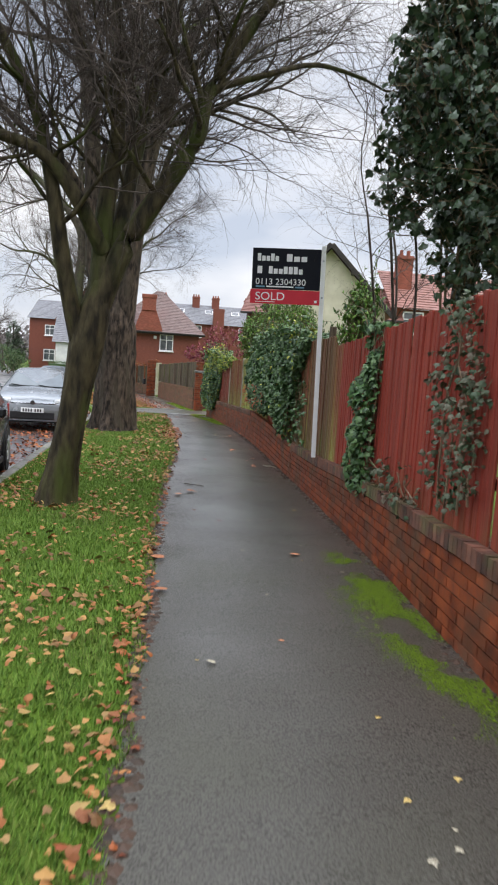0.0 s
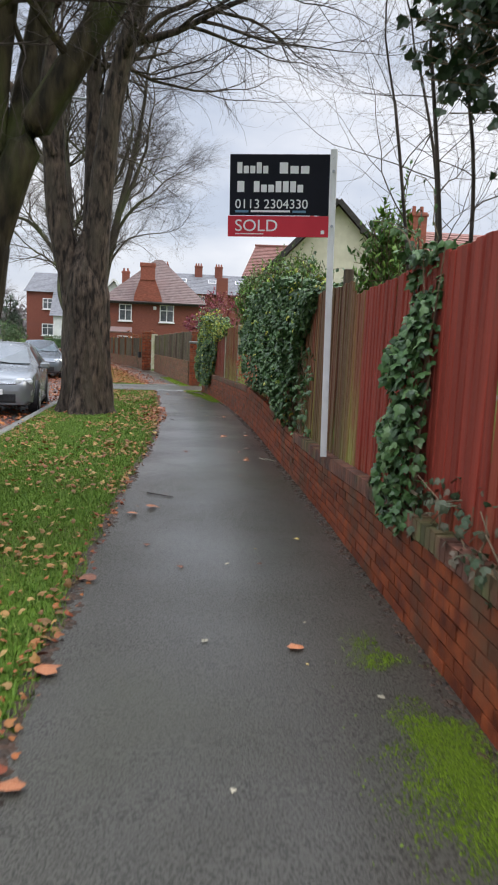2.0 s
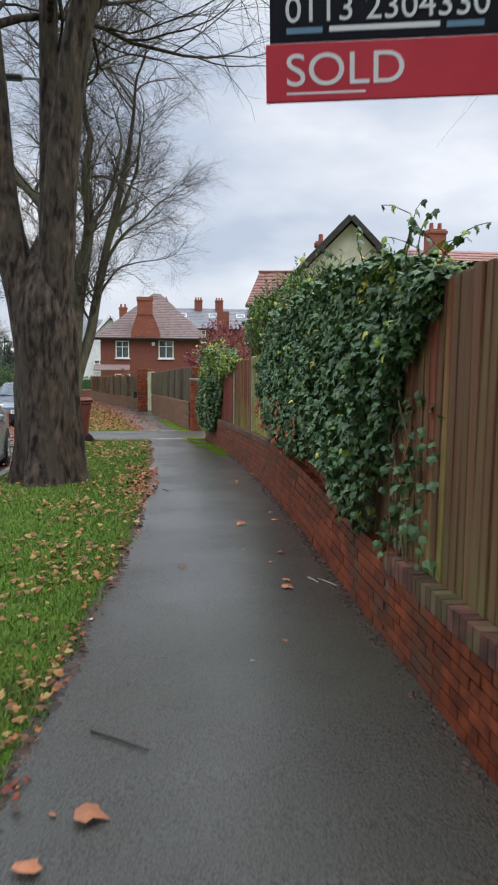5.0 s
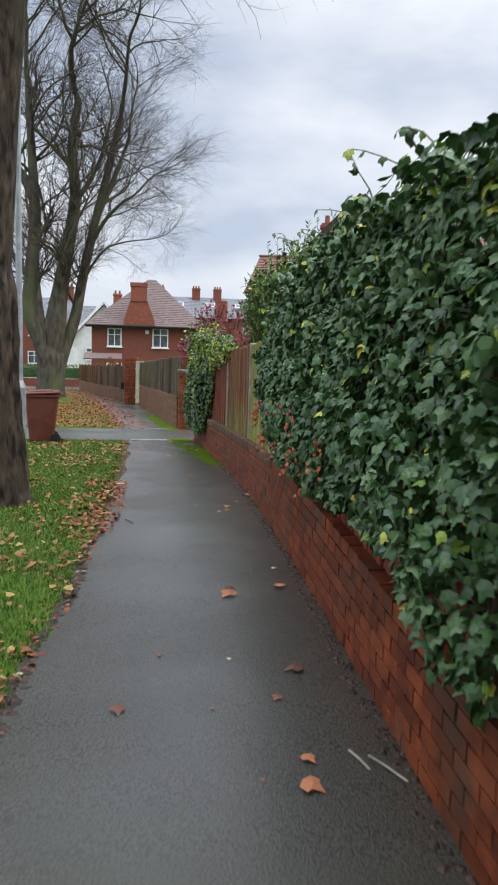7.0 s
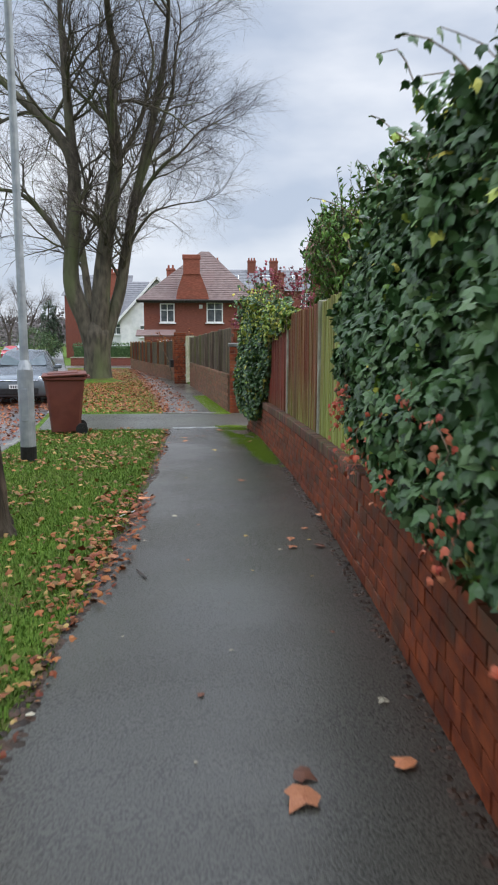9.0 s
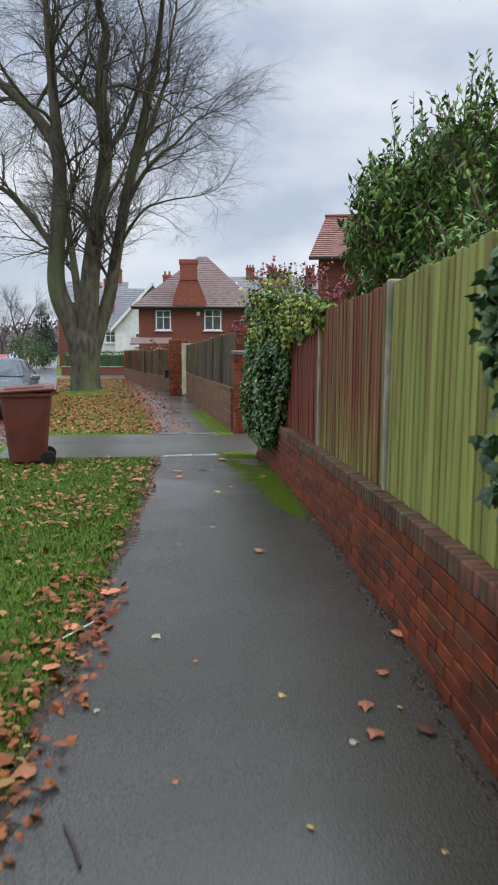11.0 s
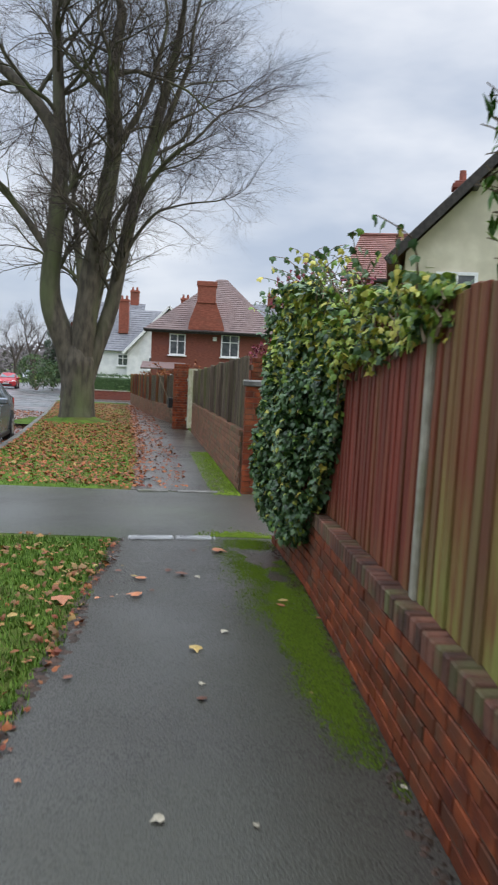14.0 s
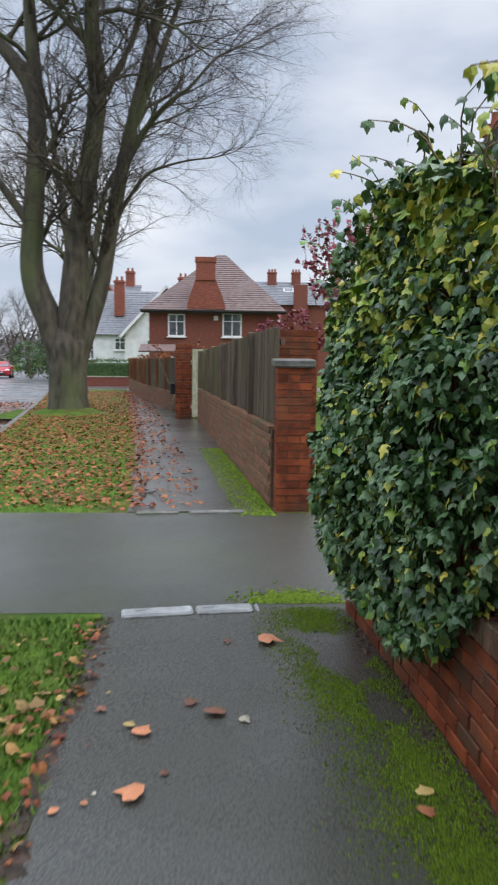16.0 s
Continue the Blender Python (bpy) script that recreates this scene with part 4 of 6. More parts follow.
# ---- cars ----
def car(m, paint, label, stretch=1.0, high=1.0):
    """A hatchback or estate, its nose towards -y."""
    c = thing("parked_car", m, label, "car", "parked cars")
    st = [(-2.12, 0.6, 0.32, 0.58, 0.62, 0.5), (-2.06, 0.74, 0.24, 0.68, 0.73, 0.66), (-1.9, 0.83, 0.2, 0.76, 0.82, 0.74), (-1.3, 0.875, 0.19, 0.87, 0.94, 0.76), (-0.95, 0.885, 0.19, 0.93, 1.0, 0.76),
          (-0.1, 0.885, 0.19, 0.96, 1.41, 0.58), (0.25, 0.885, 0.19, 0.97, 1.46, 0.57), (0.95, 0.885, 0.19, 0.98, 1.46, 0.57), (1.55, 0.87, 0.19, 1.0, 1.4, 0.55), (1.98, 0.84, 0.22, 1.0, 1.08, 0.62), (2.1, 0.8, 0.28, 0.9, 0.95, 0.62), (2.14, 0.72, 0.36, 0.7, 0.74, 0.6)]
    bm = bmesh.new()
    rings = []
    for y, hw, zl, zb, zt, tw in st:
        half = [(hw * 0.86, zl), (hw * 0.98, zl + 0.08), (hw, zl + (zb - zl) * 0.55), (hw * 0.965, zb), (tw, zt - 0.04 * (zt > zb + 0.1)), (tw * 0.82, zt), (0, zt + 0.025)]
        pts = half + [(-x, z) for x, z in half[-2::-1]]
        rings.append([bm.verts.new((x, y * stretch, z * (high if z > 0.9 else 1))) for x, z in pts])
    n = len(rings[0])
    co = [[v.co.copy() for v in r] for r in rings]
    for a, b in zip(rings, rings[1:]):
        for i in range(n):
            bm.faces.new((a[i], a[(i + 1) % n], b[(i + 1) % n], b[i]))
    bm.faces.new(rings[0][::-1]), bm.faces.new(rings[-1])
    body = part("body", bm, paint, c, smooth=True)
    body.data.set_sharp_from_angle(angle=radians(38))

    def pane(name, corners, material, inset=0.1, out=0.006, parent=c):
        mid = sum(corners, Vector()) / len(corners)
        nrm = (corners[1] - corners[0]).cross(corners[2] - corners[0]).normalized()
        if nrm.dot(mid - Vector((0, 0, 0.6))) < 0:
            nrm = -nrm
        b = bmesh.new()
        top = [b.verts.new(q.lerp(mid, inset) + nrm * out) for q in corners]
        low = [b.verts.new(q.lerp(mid, inset) - nrm * 0.02) for q in corners]
        b.faces.new(top), b.faces.new(low[::-1])
        for i in range(len(top)):
            j = (i + 1) % len(top)
            b.faces.new((top[j], top[i], low[i], low[j]))
        return part(name, b, material, parent)
    pane("windscreen", [co[4][4].lerp(co[4][8], 0.02), co[4][8].lerp(co[4][4], 0.02), co[5][8], co[5][4]], M_WINDSCREEN, 0.07, 0.03)
    pane("rear_window", [co[8][4], co[8][8], co[9][8], co[9][4]], M_WINDSCREEN, 0.1, 0.02)
    for s, (lo, hi) in ((1, (3, 4)), (-1, (9, 8))):
        pane("side_window", [co[5][lo].lerp(co[4][lo], 0.6), co[6][lo].lerp(co[7][lo], 0.35), co[6][hi].lerp(co[7][hi], 0.35), co[5][hi]], M_WINDSCREEN, 0.09, 0.01)
        pane("side_window", [co[6][lo].lerp(co[7][lo], 0.42), co[8][lo].lerp(co[7][lo], 0.4), co[8][hi].lerp(co[7][hi], 0.5), co[6][hi].lerp(co[7][hi], 0.42)], M_WINDSCREEN, 0.09, 0.01)
        mirror = part("wing_mirror", box((0.2, 0.1, 0.13), (s * 0.98, -0.72 * stretch, 1.0), 0.03), paint, c)
        part("mirror_arm", box((0.08, 0.05, 0.04), (s * 0.87, -0.72 * stretch, 0.96), 0.008), M_BLACK, mirror)
        part("headlight", box((0.36, 0.26, 0.12), (s * 0.62, -1.93 * stretch, 0.69), 0.035, Matrix.Rotation(s * 0.5, 4, "Z") @ Matrix.Rotation(-0.25, 4, "X")), M_HEADLIGHT, c)
        part("tail_light", box((0.18, 0.2, 0.3), (s * 0.74, 1.98 * stretch, 0.84), 0.03), M_TAIL, c)
        part("fog_recess", box((0.2, 0.08, 0.16), (s * 0.62, -2.03 * stretch, 0.42), 0.025), M_BLACK, c)
        part("sill", box((0.05, 2.0 * stretch, 0.1), (s * 0.86, 0, 0.22), 0.015), M_BLACK, c)
        for y in (-1.3 * stretch, 1.27 * stretch):
            turn = Matrix.Translation((s * 0.80, y, 0.32)) @ Matrix.Rotation(math.pi / 2, 4, "Y")
            part("wheel_arch", tube(0.39, 0.39, -0.09, 0.09, 28, turn=turn), M_BLACK, c)
            w = part("wheel", tube(0.32, 0.32, -0.1, 0.1, 28, turn=Matrix.Translation((s * 0.81, y, 0.32)) @ Matrix.Rotation(math.pi / 2, 4, "Y")), M_RUBBER, c)
            b = bmesh.new()
            for k in range(5):
                box((0.03, 0.07, 0.4), (s * 0.91, y, 0.32), 0.008, Matrix.Rotation(k * math.pi / 5, 4, "X"), b)
            part("rim", b, M_RIM, w)
            part("brake_disc", tube(0.19, 0.19, -0.006, 0.006, 20, turn=Matrix.Translation((s * 0.912 - s * 0.006, y, 0.32)) @ Matrix.Rotation(math.pi / 2, 4, "Y")), M_DARK, w)
        for dy in (0.42, -0.55):
            part("door_handle", box((0.03, 0.16, 0.03), (s * 0.885, (dy + 0.45) * stretch, 0.86), 0.008), paint, c)
    part("grille", box((1.0, 0.06, 0.09), (0, -2.07 * stretch, 0.62), 0.02), M_BLACK, c)
    part("lower_grille", box((1.05, 0.06, 0.2), (0, -2.1 * stretch, 0.38), 0.03), M_BLACK, c)
    part("chrome_strip", box((1.05, 0.03, 0.025), (0, -2.11 * stretch, 0.66), 0.006), M_CHROME, c)
    part("badge", tube(0.05, 0.05, -0.01, 0.01, 16, turn=Matrix.Translation((0, -2.125 * stretch, 0.68)) @ Matrix.Rotation(math.pi / 2, 4, "X")), M_CHROME, c)
    plate = part("number_plate", box((0.52, 0.02, 0.11), (0, -2.15 * stretch, 0.5), 0.004), M_WHITE, c)
    for k in range(7):
        part("plate_bar", box((0.035, 0.004, 0.07), (-0.2 + k * 0.06 + (0.03 if k > 3 else 0), -2.162 * stretch, 0.5)), M_BLACK, plate)
    part("rear_plate", box((0.52, 0.02, 0.11), (0, 2.14 * stretch, 0.62), 0.004), M_SIGN_WHITE, c)
    part("underbody", box((1.5, 3.6 * stretch, 0.12), (0, 0, 0.24), 0.02), M_BLACK, c)
    for s in (-0.35, 0.3):
        part("wiper", box((0.55, 0.02, 0.02), (s, -0.93 * stretch, 1.03), 0.004, Matrix.Rotation(0.12, 4, "Y")), M_BLACK, c)
    return c


def on_road(x, y, turn):
    return pose(x, y, gz(y) - 0.12, -math.degrees(SLOPE), 0, turn)


car(on_road(-2.65, 10.15, 3), M_DARK_CAR, "glossy black hatchback parked at the kerb")
car(on_road(-2.42, 20.1, 3), M_SILVER, "silver hatchback parked at the kerb, nose uphill")
car(on_road(-3.5, 34.9, 8), M_GREY_CAR, "grey-blue estate car parked at the kerb", 1.12)
car(on_road(-17.5, 90, 10), M_RED_CAR, "small red car far down the road")
car(on_road(-33.0, 160, 10), M_SILVER, "distant pale van-like car down the road", 1.0, 1.3)

# ---- street trees ----
base_opts = {"levels": 5, "kids": [4, 4, 3, 3, 2], "lift": 0.045, "droop": -0.06, "spread": (0.35, 0.8), "lean": (0, 0, 0), "side": 7}
bare_tree((-0.78, 8.25, gz(8.25)), [(0, 0, -0.12, 0.3), (0, 0, 0.06, 0.22), (0.05, 0, 0.4, 0.175), (0.14, 0, 0.95, 0.155), (0.2, 0, 1.35, 0.165), (0.27, 0, 1.75, 0.195), (0.34, 0, 2.1, 0.17), (0.4, 0, 2.45, 0.1)],
          [([(0.2, 0, 1.7), (0.0, -0.1, 2.6), (-0.12, -0.15, 3.3), (-0.32, -0.1, 4.1), (-0.75, -0.2, 4.9)], 0.1, 0.05, 1.9),
           ([(0.36, 0, 2.1), (0.62, -0.05, 2.8), (0.95, -0.1, 3.35), (1.32, -0.15, 3.95), (1.42, -0.2, 4.45), (1.85, -0.25, 5.15)], 0.13, 0.06, 1.9),
           ([(0.38, 0, 2.3), (0.4, 0.1, 3.2), (0.5, 0.15, 4.1), (0.45, 0.2, 5.2)], 0.12, 0.055, 2.0),
           ([(0.5, 0, 2.5), (0.62, 0.25, 3.4), (0.8, 0.4, 4.4), (1.05, 0.5, 5.4)], 0.1, 0.06, 1.9),
           ([(0.4, 0, 2.75), (0.12, -0.2, 3.25), (-0.25, -0.3, 3.65), (-0.8, -0.5, 3.75)], 0.09, 0.05, 1.5),
           ([(1.42, -0.2, 4.45), (2.0, -0.1, 4.7), (2.6, 0.1, 4.95), (3.2, 0.2, 4.9)], 0.04, 0.02, 1.4)],
          21, "bare leaning street tree with mossy forked trunk on the verge", M_BARK_MOSS, dict(base_opts, side=9, droop=-0.12, spread=(0.4, 1.05)), 0.09)
bare_tree((-0.45, 18.1, gz(18.1)), [(0, 0, -0.12, 0.68), (0, 0, 0.1, 0.56), (0.02, 0, 0.4, 0.5), (0.03, 0, 1.0, 0.46), (0.03, 0, 1.8, 0.45), (0.01, 0, 2.4, 0.46), (-0.02, 0, 2.8, 0.4), (-0.04, 0, 3.2, 0.24), (-0.04, 0, 3.6, 0.04)],
          [([(-0.1, 0, 1.6), (-0.26, 0, 2.7), (-0.55, 0.05, 4.0), (-0.68, 0.1, 6.0), (-0.85, 0.1, 7.8), (-1.3, 0.2, 9.6)], 0.3, 0.13, 3.4),
           ([(0.03, 0.1, 1.8), (0.08, 0.25, 3.0), (0.1, 0.4, 5.0), (0.1, 0.5, 7.2), (0.15, 0.7, 9.2)], 0.22, 0.1, 3.2),
           ([(0.04, -0.04, 1.7), (0.18, -0.1, 2.9), (0.32, -0.15, 4.6), (0.56, -0.2, 6.3), (1.0, -0.3, 7.8), (1.5, -0.4, 9.2)], 0.3, 0.13, 3.2),
           ([(0.75, -0.25, 6.9), (1.3, -0.4, 7.5), (2.0, -0.6, 7.8), (2.6, -0.7, 8.3)], 0.06, 0.03, 1.4),
           ([(-0.6, -0.1, 5.0), (-1.3, -0.5, 6.0), (-2.2, -0.9, 6.6), (-3.1, -1.2, 7.5)], 0.1, 0.05, 2.2)],
          22, "tall bare street tree with thick ridged grey-brown trunk", M_BARK, dict(base_opts, side=8, start=0.58), 0.13)
bare_tree((-2.4, 42.5, gz(42.5)), [(0, 0, -0.15, 0.76), (0, 0, 0.1, 0.62), (0.0, 0, 0.5, 0.55), (0.02, 0, 1.3, 0.52), (0.03, 0, 1.9, 0.54), (0.02, 0, 2.3, 0.44), (0.0, 0, 2.8, 0.2), (0.0, 0, 3.2, 0.03)],
          [([(-0.05, 0, 1.2), (-0.36, 0, 2.4), (-0.78, 0, 3.4), (-0.92, 0, 4.3), (-0.78, 0, 6.1), (-0.7, 0, 8.4), (-1.5, 0.2, 9.8), (-2.6, 0.4, 10.8)], 0.43, 0.15, 3.4),
           ([(0.03, -0.02, 1.4), (0.2, -0.1, 3.0), (0.35, -0.1, 4.5), (0.62, -0.15, 6.2), (1.0, -0.2, 8.6), (0.85, -0.1, 10.6), (1.1, 0, 12.5)], 0.42, 0.15, 3.4),
           ([(0.16, 0.03, 1.0), (0.5, 0.1, 2.2), (0.95, 0.2, 3.6), (1.25, 0.25, 5.2), (1.75, 0.3, 7.6), (2.4, 0.4, 10.2), (2.8, 0.5, 12.0)], 0.3, 0.12, 3.0),
           ([(-0.66, 0, 8.0), (-0.8, 0.2, 10.0), (-0.95, 0.3, 12.4)], 0.24, 0.13, 3.4),
           ([(1.2, 0.25, 5.0), (1.7, 0.1, 5.9), (2.3, -0.1, 6.6), (2.8, -0.2, 6.8)], 0.07, 0.035, 1.7), ([(1.75, 0.3, 7.6), (2.5, 0.2, 9.4), (3.2, 0.1, 11.2)], 0.13, 0.06, 2.6), ([(1.0, -0.2, 8.4), (1.9, -0.4, 9.8), (2.4, -0.5, 11.5)], 0.12, 0.06, 2.6),
           ([(1.45, 0.3, 6.4), (2.1, 0.1, 7.6), (2.8, -0.1, 8.4), (3.4, -0.2, 8.8)], 0.1, 0.05, 2.0),
           ([(-0.8, -0.1, 5.0), (-1.7, -0.2, 6.3), (-2.6, -0.3, 7.2), (-3.6, -0.3, 7.4)], 0.13, 0.06, 2.4)],
          23, "large bare street tree with several upright limbs from one trunk", M_BARK_PALE, dict(base_opts, side=8, lift=0.03, spread=(0.4, 0.9), droop=-0.04), 0.07)
bare_tree((-4.4, 55.5, gz(55.5)), [(0, 0, -0.15, 0.5), (0, 0, 0.3, 0.36), (0.0, 0, 2.0, 0.32), (0.05, 0, 3.4, 0.3)],
          [([(0, 0, 3.2), (-0.3, 0, 6.0), (-0.6, 0, 9.0)], 0.26, 0.12, 3.2), ([(0.1, 0, 3.2), (0.7, 0, 6.0), (1.3, 0, 9.0)], 0.24, 0.12, 3.2)],
          24, "bare street tree farther down the verge", M_BARK_PALE, dict(base_opts, levels=4), 0.08)


# the mossy rise round the big tree's foot
rise = bmesh.new()
bmesh.ops.create_grid(rise, x_segments=24, y_segments=24, size=1.9)
for v in rise.verts:
    d = math.hypot(v.co.x * 1.25, v.co.y)
    v.co.z = 0.3 * math.exp(-d * d * 1.1) * (1 + 0.3 * noise.noise(Vector((v.co.x, v.co.y, 3)))) - 0.02 - SLOPE * v.co.y
rise_ob = part("tree_mound", rise, M_GROUND, None, smooth=True)
rise_ob.matrix_world = pose(-2.4, 42.5, gz(42.5))
tagged(rise_ob, "mossy grass rise round the foot of the tree", "ground", kind="structure")


# ---- ivy on the fence ----
def ivy_mass(name, label, y1, y2, low, high, out, count, material, seed, size=(0.05, 0.1), front=wall_x, crest=None, extra=None):
    """Overlapping leaves in a hanging cushion over the fence; low, high and out are by y."""
    rng = random.Random(seed)
    t = thing(name, Matrix(), label, "ivy")
    heap, light, stems = Heap(), Heap(), Heap()
    for i in range(count):
        y = rng.uniform(y1, y2)
        a, b = low(y), high(y)
        u = rng.random() ** 0.9
        bumpy = noise.noise(Vector((y * 1.6, u * 3.0, seed))) * 0.12 + noise.noise(Vector((y * 4.5, u * 8, seed))) * 0.09
        z = a + (b - a) * u + bumpy
        o = out(y) * (0.35 + 0.65 * math.sin(math.pi * min(1, 0.18 + 0.82 * u) ** 0.8)) + bumpy
        depth = rng.random() ** 2 * 0.14
        x = front(y) + 0.07 - o + depth
        n = (-1, -0.15, 0.45 + 0.8 * max(0, u - 0.75))
        if rng.random() < 0.16:
            x = front(y) + 0.07 + rng.uniform(-o, 0.4)
            z, n = b + noise.noise(Vector((y * 2, x * 3, 4))) * 0.1 - 0.03, (-0.3, 0, 1)
        s = rng.uniform(*size)
        pick = light if crest and rng.random() < crest(y, u) else heap
        pick.add(*ivy_leaf(facing((x, y, gz(y) + z), n, rng, 0.85), s, rng))
    if extra:
        for _ in range(extra):
            y = rng.uniform(y1, y2)
            p = Vector((front(y) + rng.uniform(-0.1, 0.25), y, gz(y) + high(y) - 0.05))
            d = Vector((rng.gauss(-0.1, 0.3), rng.gauss(-0.1, 0.4), 1.0))
            pts = [p]
            for k in range(6):
                d += Vector((rng.gauss(0, 0.15), rng.gauss(-0.05, 0.2), -0.16))
                pts.append(pts[-1] + d.normalized() * rng.uniform(0.05, 0.1))
                (light if rng.random() < 0.3 and crest else heap).add(*ivy_leaf(facing(pts[-1], (rng.gauss(0, 1), -0.6, 0.3), rng, 0.5), rng.uniform(0.035, 0.06), rng))
            wire(stems, pts, 0.005, 0.002)
    for _ in range(int((y2 - y1) * 5)):
        y = rng.uniform(y1, y2)
        pts = [(front(y + k * 0.03) + 0.03, y + k * rng.uniform(-0.04, 0.05), gz(y) + low(y) - 0.06 + k * (high(y) - low(y)) / 5) for k in range(6)]
        wire(stems, pts, 0.009, 0.004)
    tagged(heap.done("leaves", material, t), kind="stuff")
    if light.v:
        tagged(light.done("yellow_leaves", M_IVY_LIGHT, t, ), "yellowing variegated leaves", kind="stuff")
    tagged(stems.done("stemwork", M_STEM, t), kind="stuff")
    return t


ivy_mass("ivy", "thick dark green ivy hanging over the fence and wall", 10.3, 17.35,
         line([(10.3, 1.95), (10.8, 1.6), (11.15, 1.1), (11.35, 0.62), (11.7, 0.62), (11.95, 0.84), (12.6, 0.9), (13.5, 0.85), (15, 0.82), (16.5, 0.9), (17.35, 1.0)]),
         line([(10.3, 2.15), (10.9, 2.26), (11.6, 2.33), (13, 2.34), (15, 2.33), (16.5, 2.27), (17.35, 2.05)]),
         line([(10.3, 0.06), (11, 0.16), (11.8, 0.26), (13.5, 0.3), (15.5, 0.28), (17.35, 0.12)]), 31000, M_IVY, 31, extra=46, size=(0.032, 0.072), crest=lambda y, u: 0.35 if y < 12.2 and u > 0.9 else 0.02)
ivy_mass("ivy", "bushy ivy with yellow-green tops spilling over the wall end", 23.3, 25.85,
         line([(23.3, 1.3), (23.7, 0.6), (24.1, 0.3), (24.8, 0.34), (25.4, 0.42), (25.85, 0.5)]), line([(23.3, 2.0), (24.0, 2.25), (24.6, 2.28), (25.2, 2.12), (25.85, 1.9)]),
         line([(23.3, 0.08), (24.0, 0.27), (25, 0.33), (25.5, 0.27), (25.85, 0.15)]), 16000, M_IVY, 32, extra=40, size=(0.035, 0.07),
         crest=lambda y, u: 0.12 + 0.85 * min(1, max(0, (u - 0.68 + 0.3 * noise.noise(Vector((y * 2.2, u * 4, 7)))) / 0.22)))
ivy_mass("ivy", "yellow-green ivy creeping along the fence top", 21.4, 23.7, line([(21, 1.84), (23.7, 1.5)]), line([(21.4, 1.95), (23.7, 2.08)]),
         line([(21, 0.03), (23.7, 0.12)]), 2600, M_IVY, 33, extra=10, size=(0.03, 0.065), crest=lambda y, u: 0.7)
ivy_mass("ivy", "column of dark ivy climbing the red fence", 6.45, 7.0, line([(6, 0.45), (7.05, 0.5)]), line([(6, 2.1), (7, 2.12)]), lambda y: 0.16 - 0.25 * abs(y - 6.75), 1500, M_IVY, 34, extra=4, size=(0.045, 0.08))
ivy_mass("ivy", "fading straggly ivy on the red fence", 3.95, 4.85, line([(3.95, 0.95), (4.4, 0.72), (4.85, 0.9)]), line([(3.95, 1.5), (4.3, 2.15), (4.85, 2.1)]), lambda y: 0.1, 1000, M_IVY_DRY, 35, size=(0.03, 0.055))
ivy_mass("ivy", "thin withered ivy strands over the coping", 5.0, 6.6, lambda y: 0.5, lambda y: 0.9, lambda y: 0.07, 420, M_IVY_DRY, 36, size=(0.035, 0.06))
ivy_mass("ivy", "sparse ivy at the weathered fence beside the sign", 10.2, 11.1, lambda y: 0.4, lambda y: 1.5, lambda y: 0.07, 260, M_IVY, 37, size=(0.045, 0.08))
rng = random.Random(40)
cr = thing("creeper", Matrix(), "scarlet creeper trailing through the ivy", "creeper")
cl, cs = Heap(), Heap()
for _ in range(16):
    y = rng.uniform(12.9, 16.8)
    p = Vector((wall_x(y) - 0.22, y, gz(y) + rng.uniform(1.0, 1.45)))
    pts = [p]
    for k in range(7):
        pts.append(pts[-1] + Vector((rng.gauss(-0.005, 0.01), rng.gauss(0, 0.035), -rng.uniform(0.015, 0.035))))
        for _j in range(2):
            q = pts[-1] + Vector((rng.gauss(-0.02, 0.015), rng.gauss(0, 0.03), rng.gauss(0, 0.02)))
            cl.add(*ivy_leaf(facing(q, (-1, -0.3, 0.2), rng, 0.5), rng.uniform(0.02, 0.036), rng))
    wire(cs, pts, 0.003, 0.002)
tagged(cl.done("leaves", M_CREEPER, cr), kind="stuff")
tagged(cs.done("stemwork", M_STEM, cr), kind="stuff")


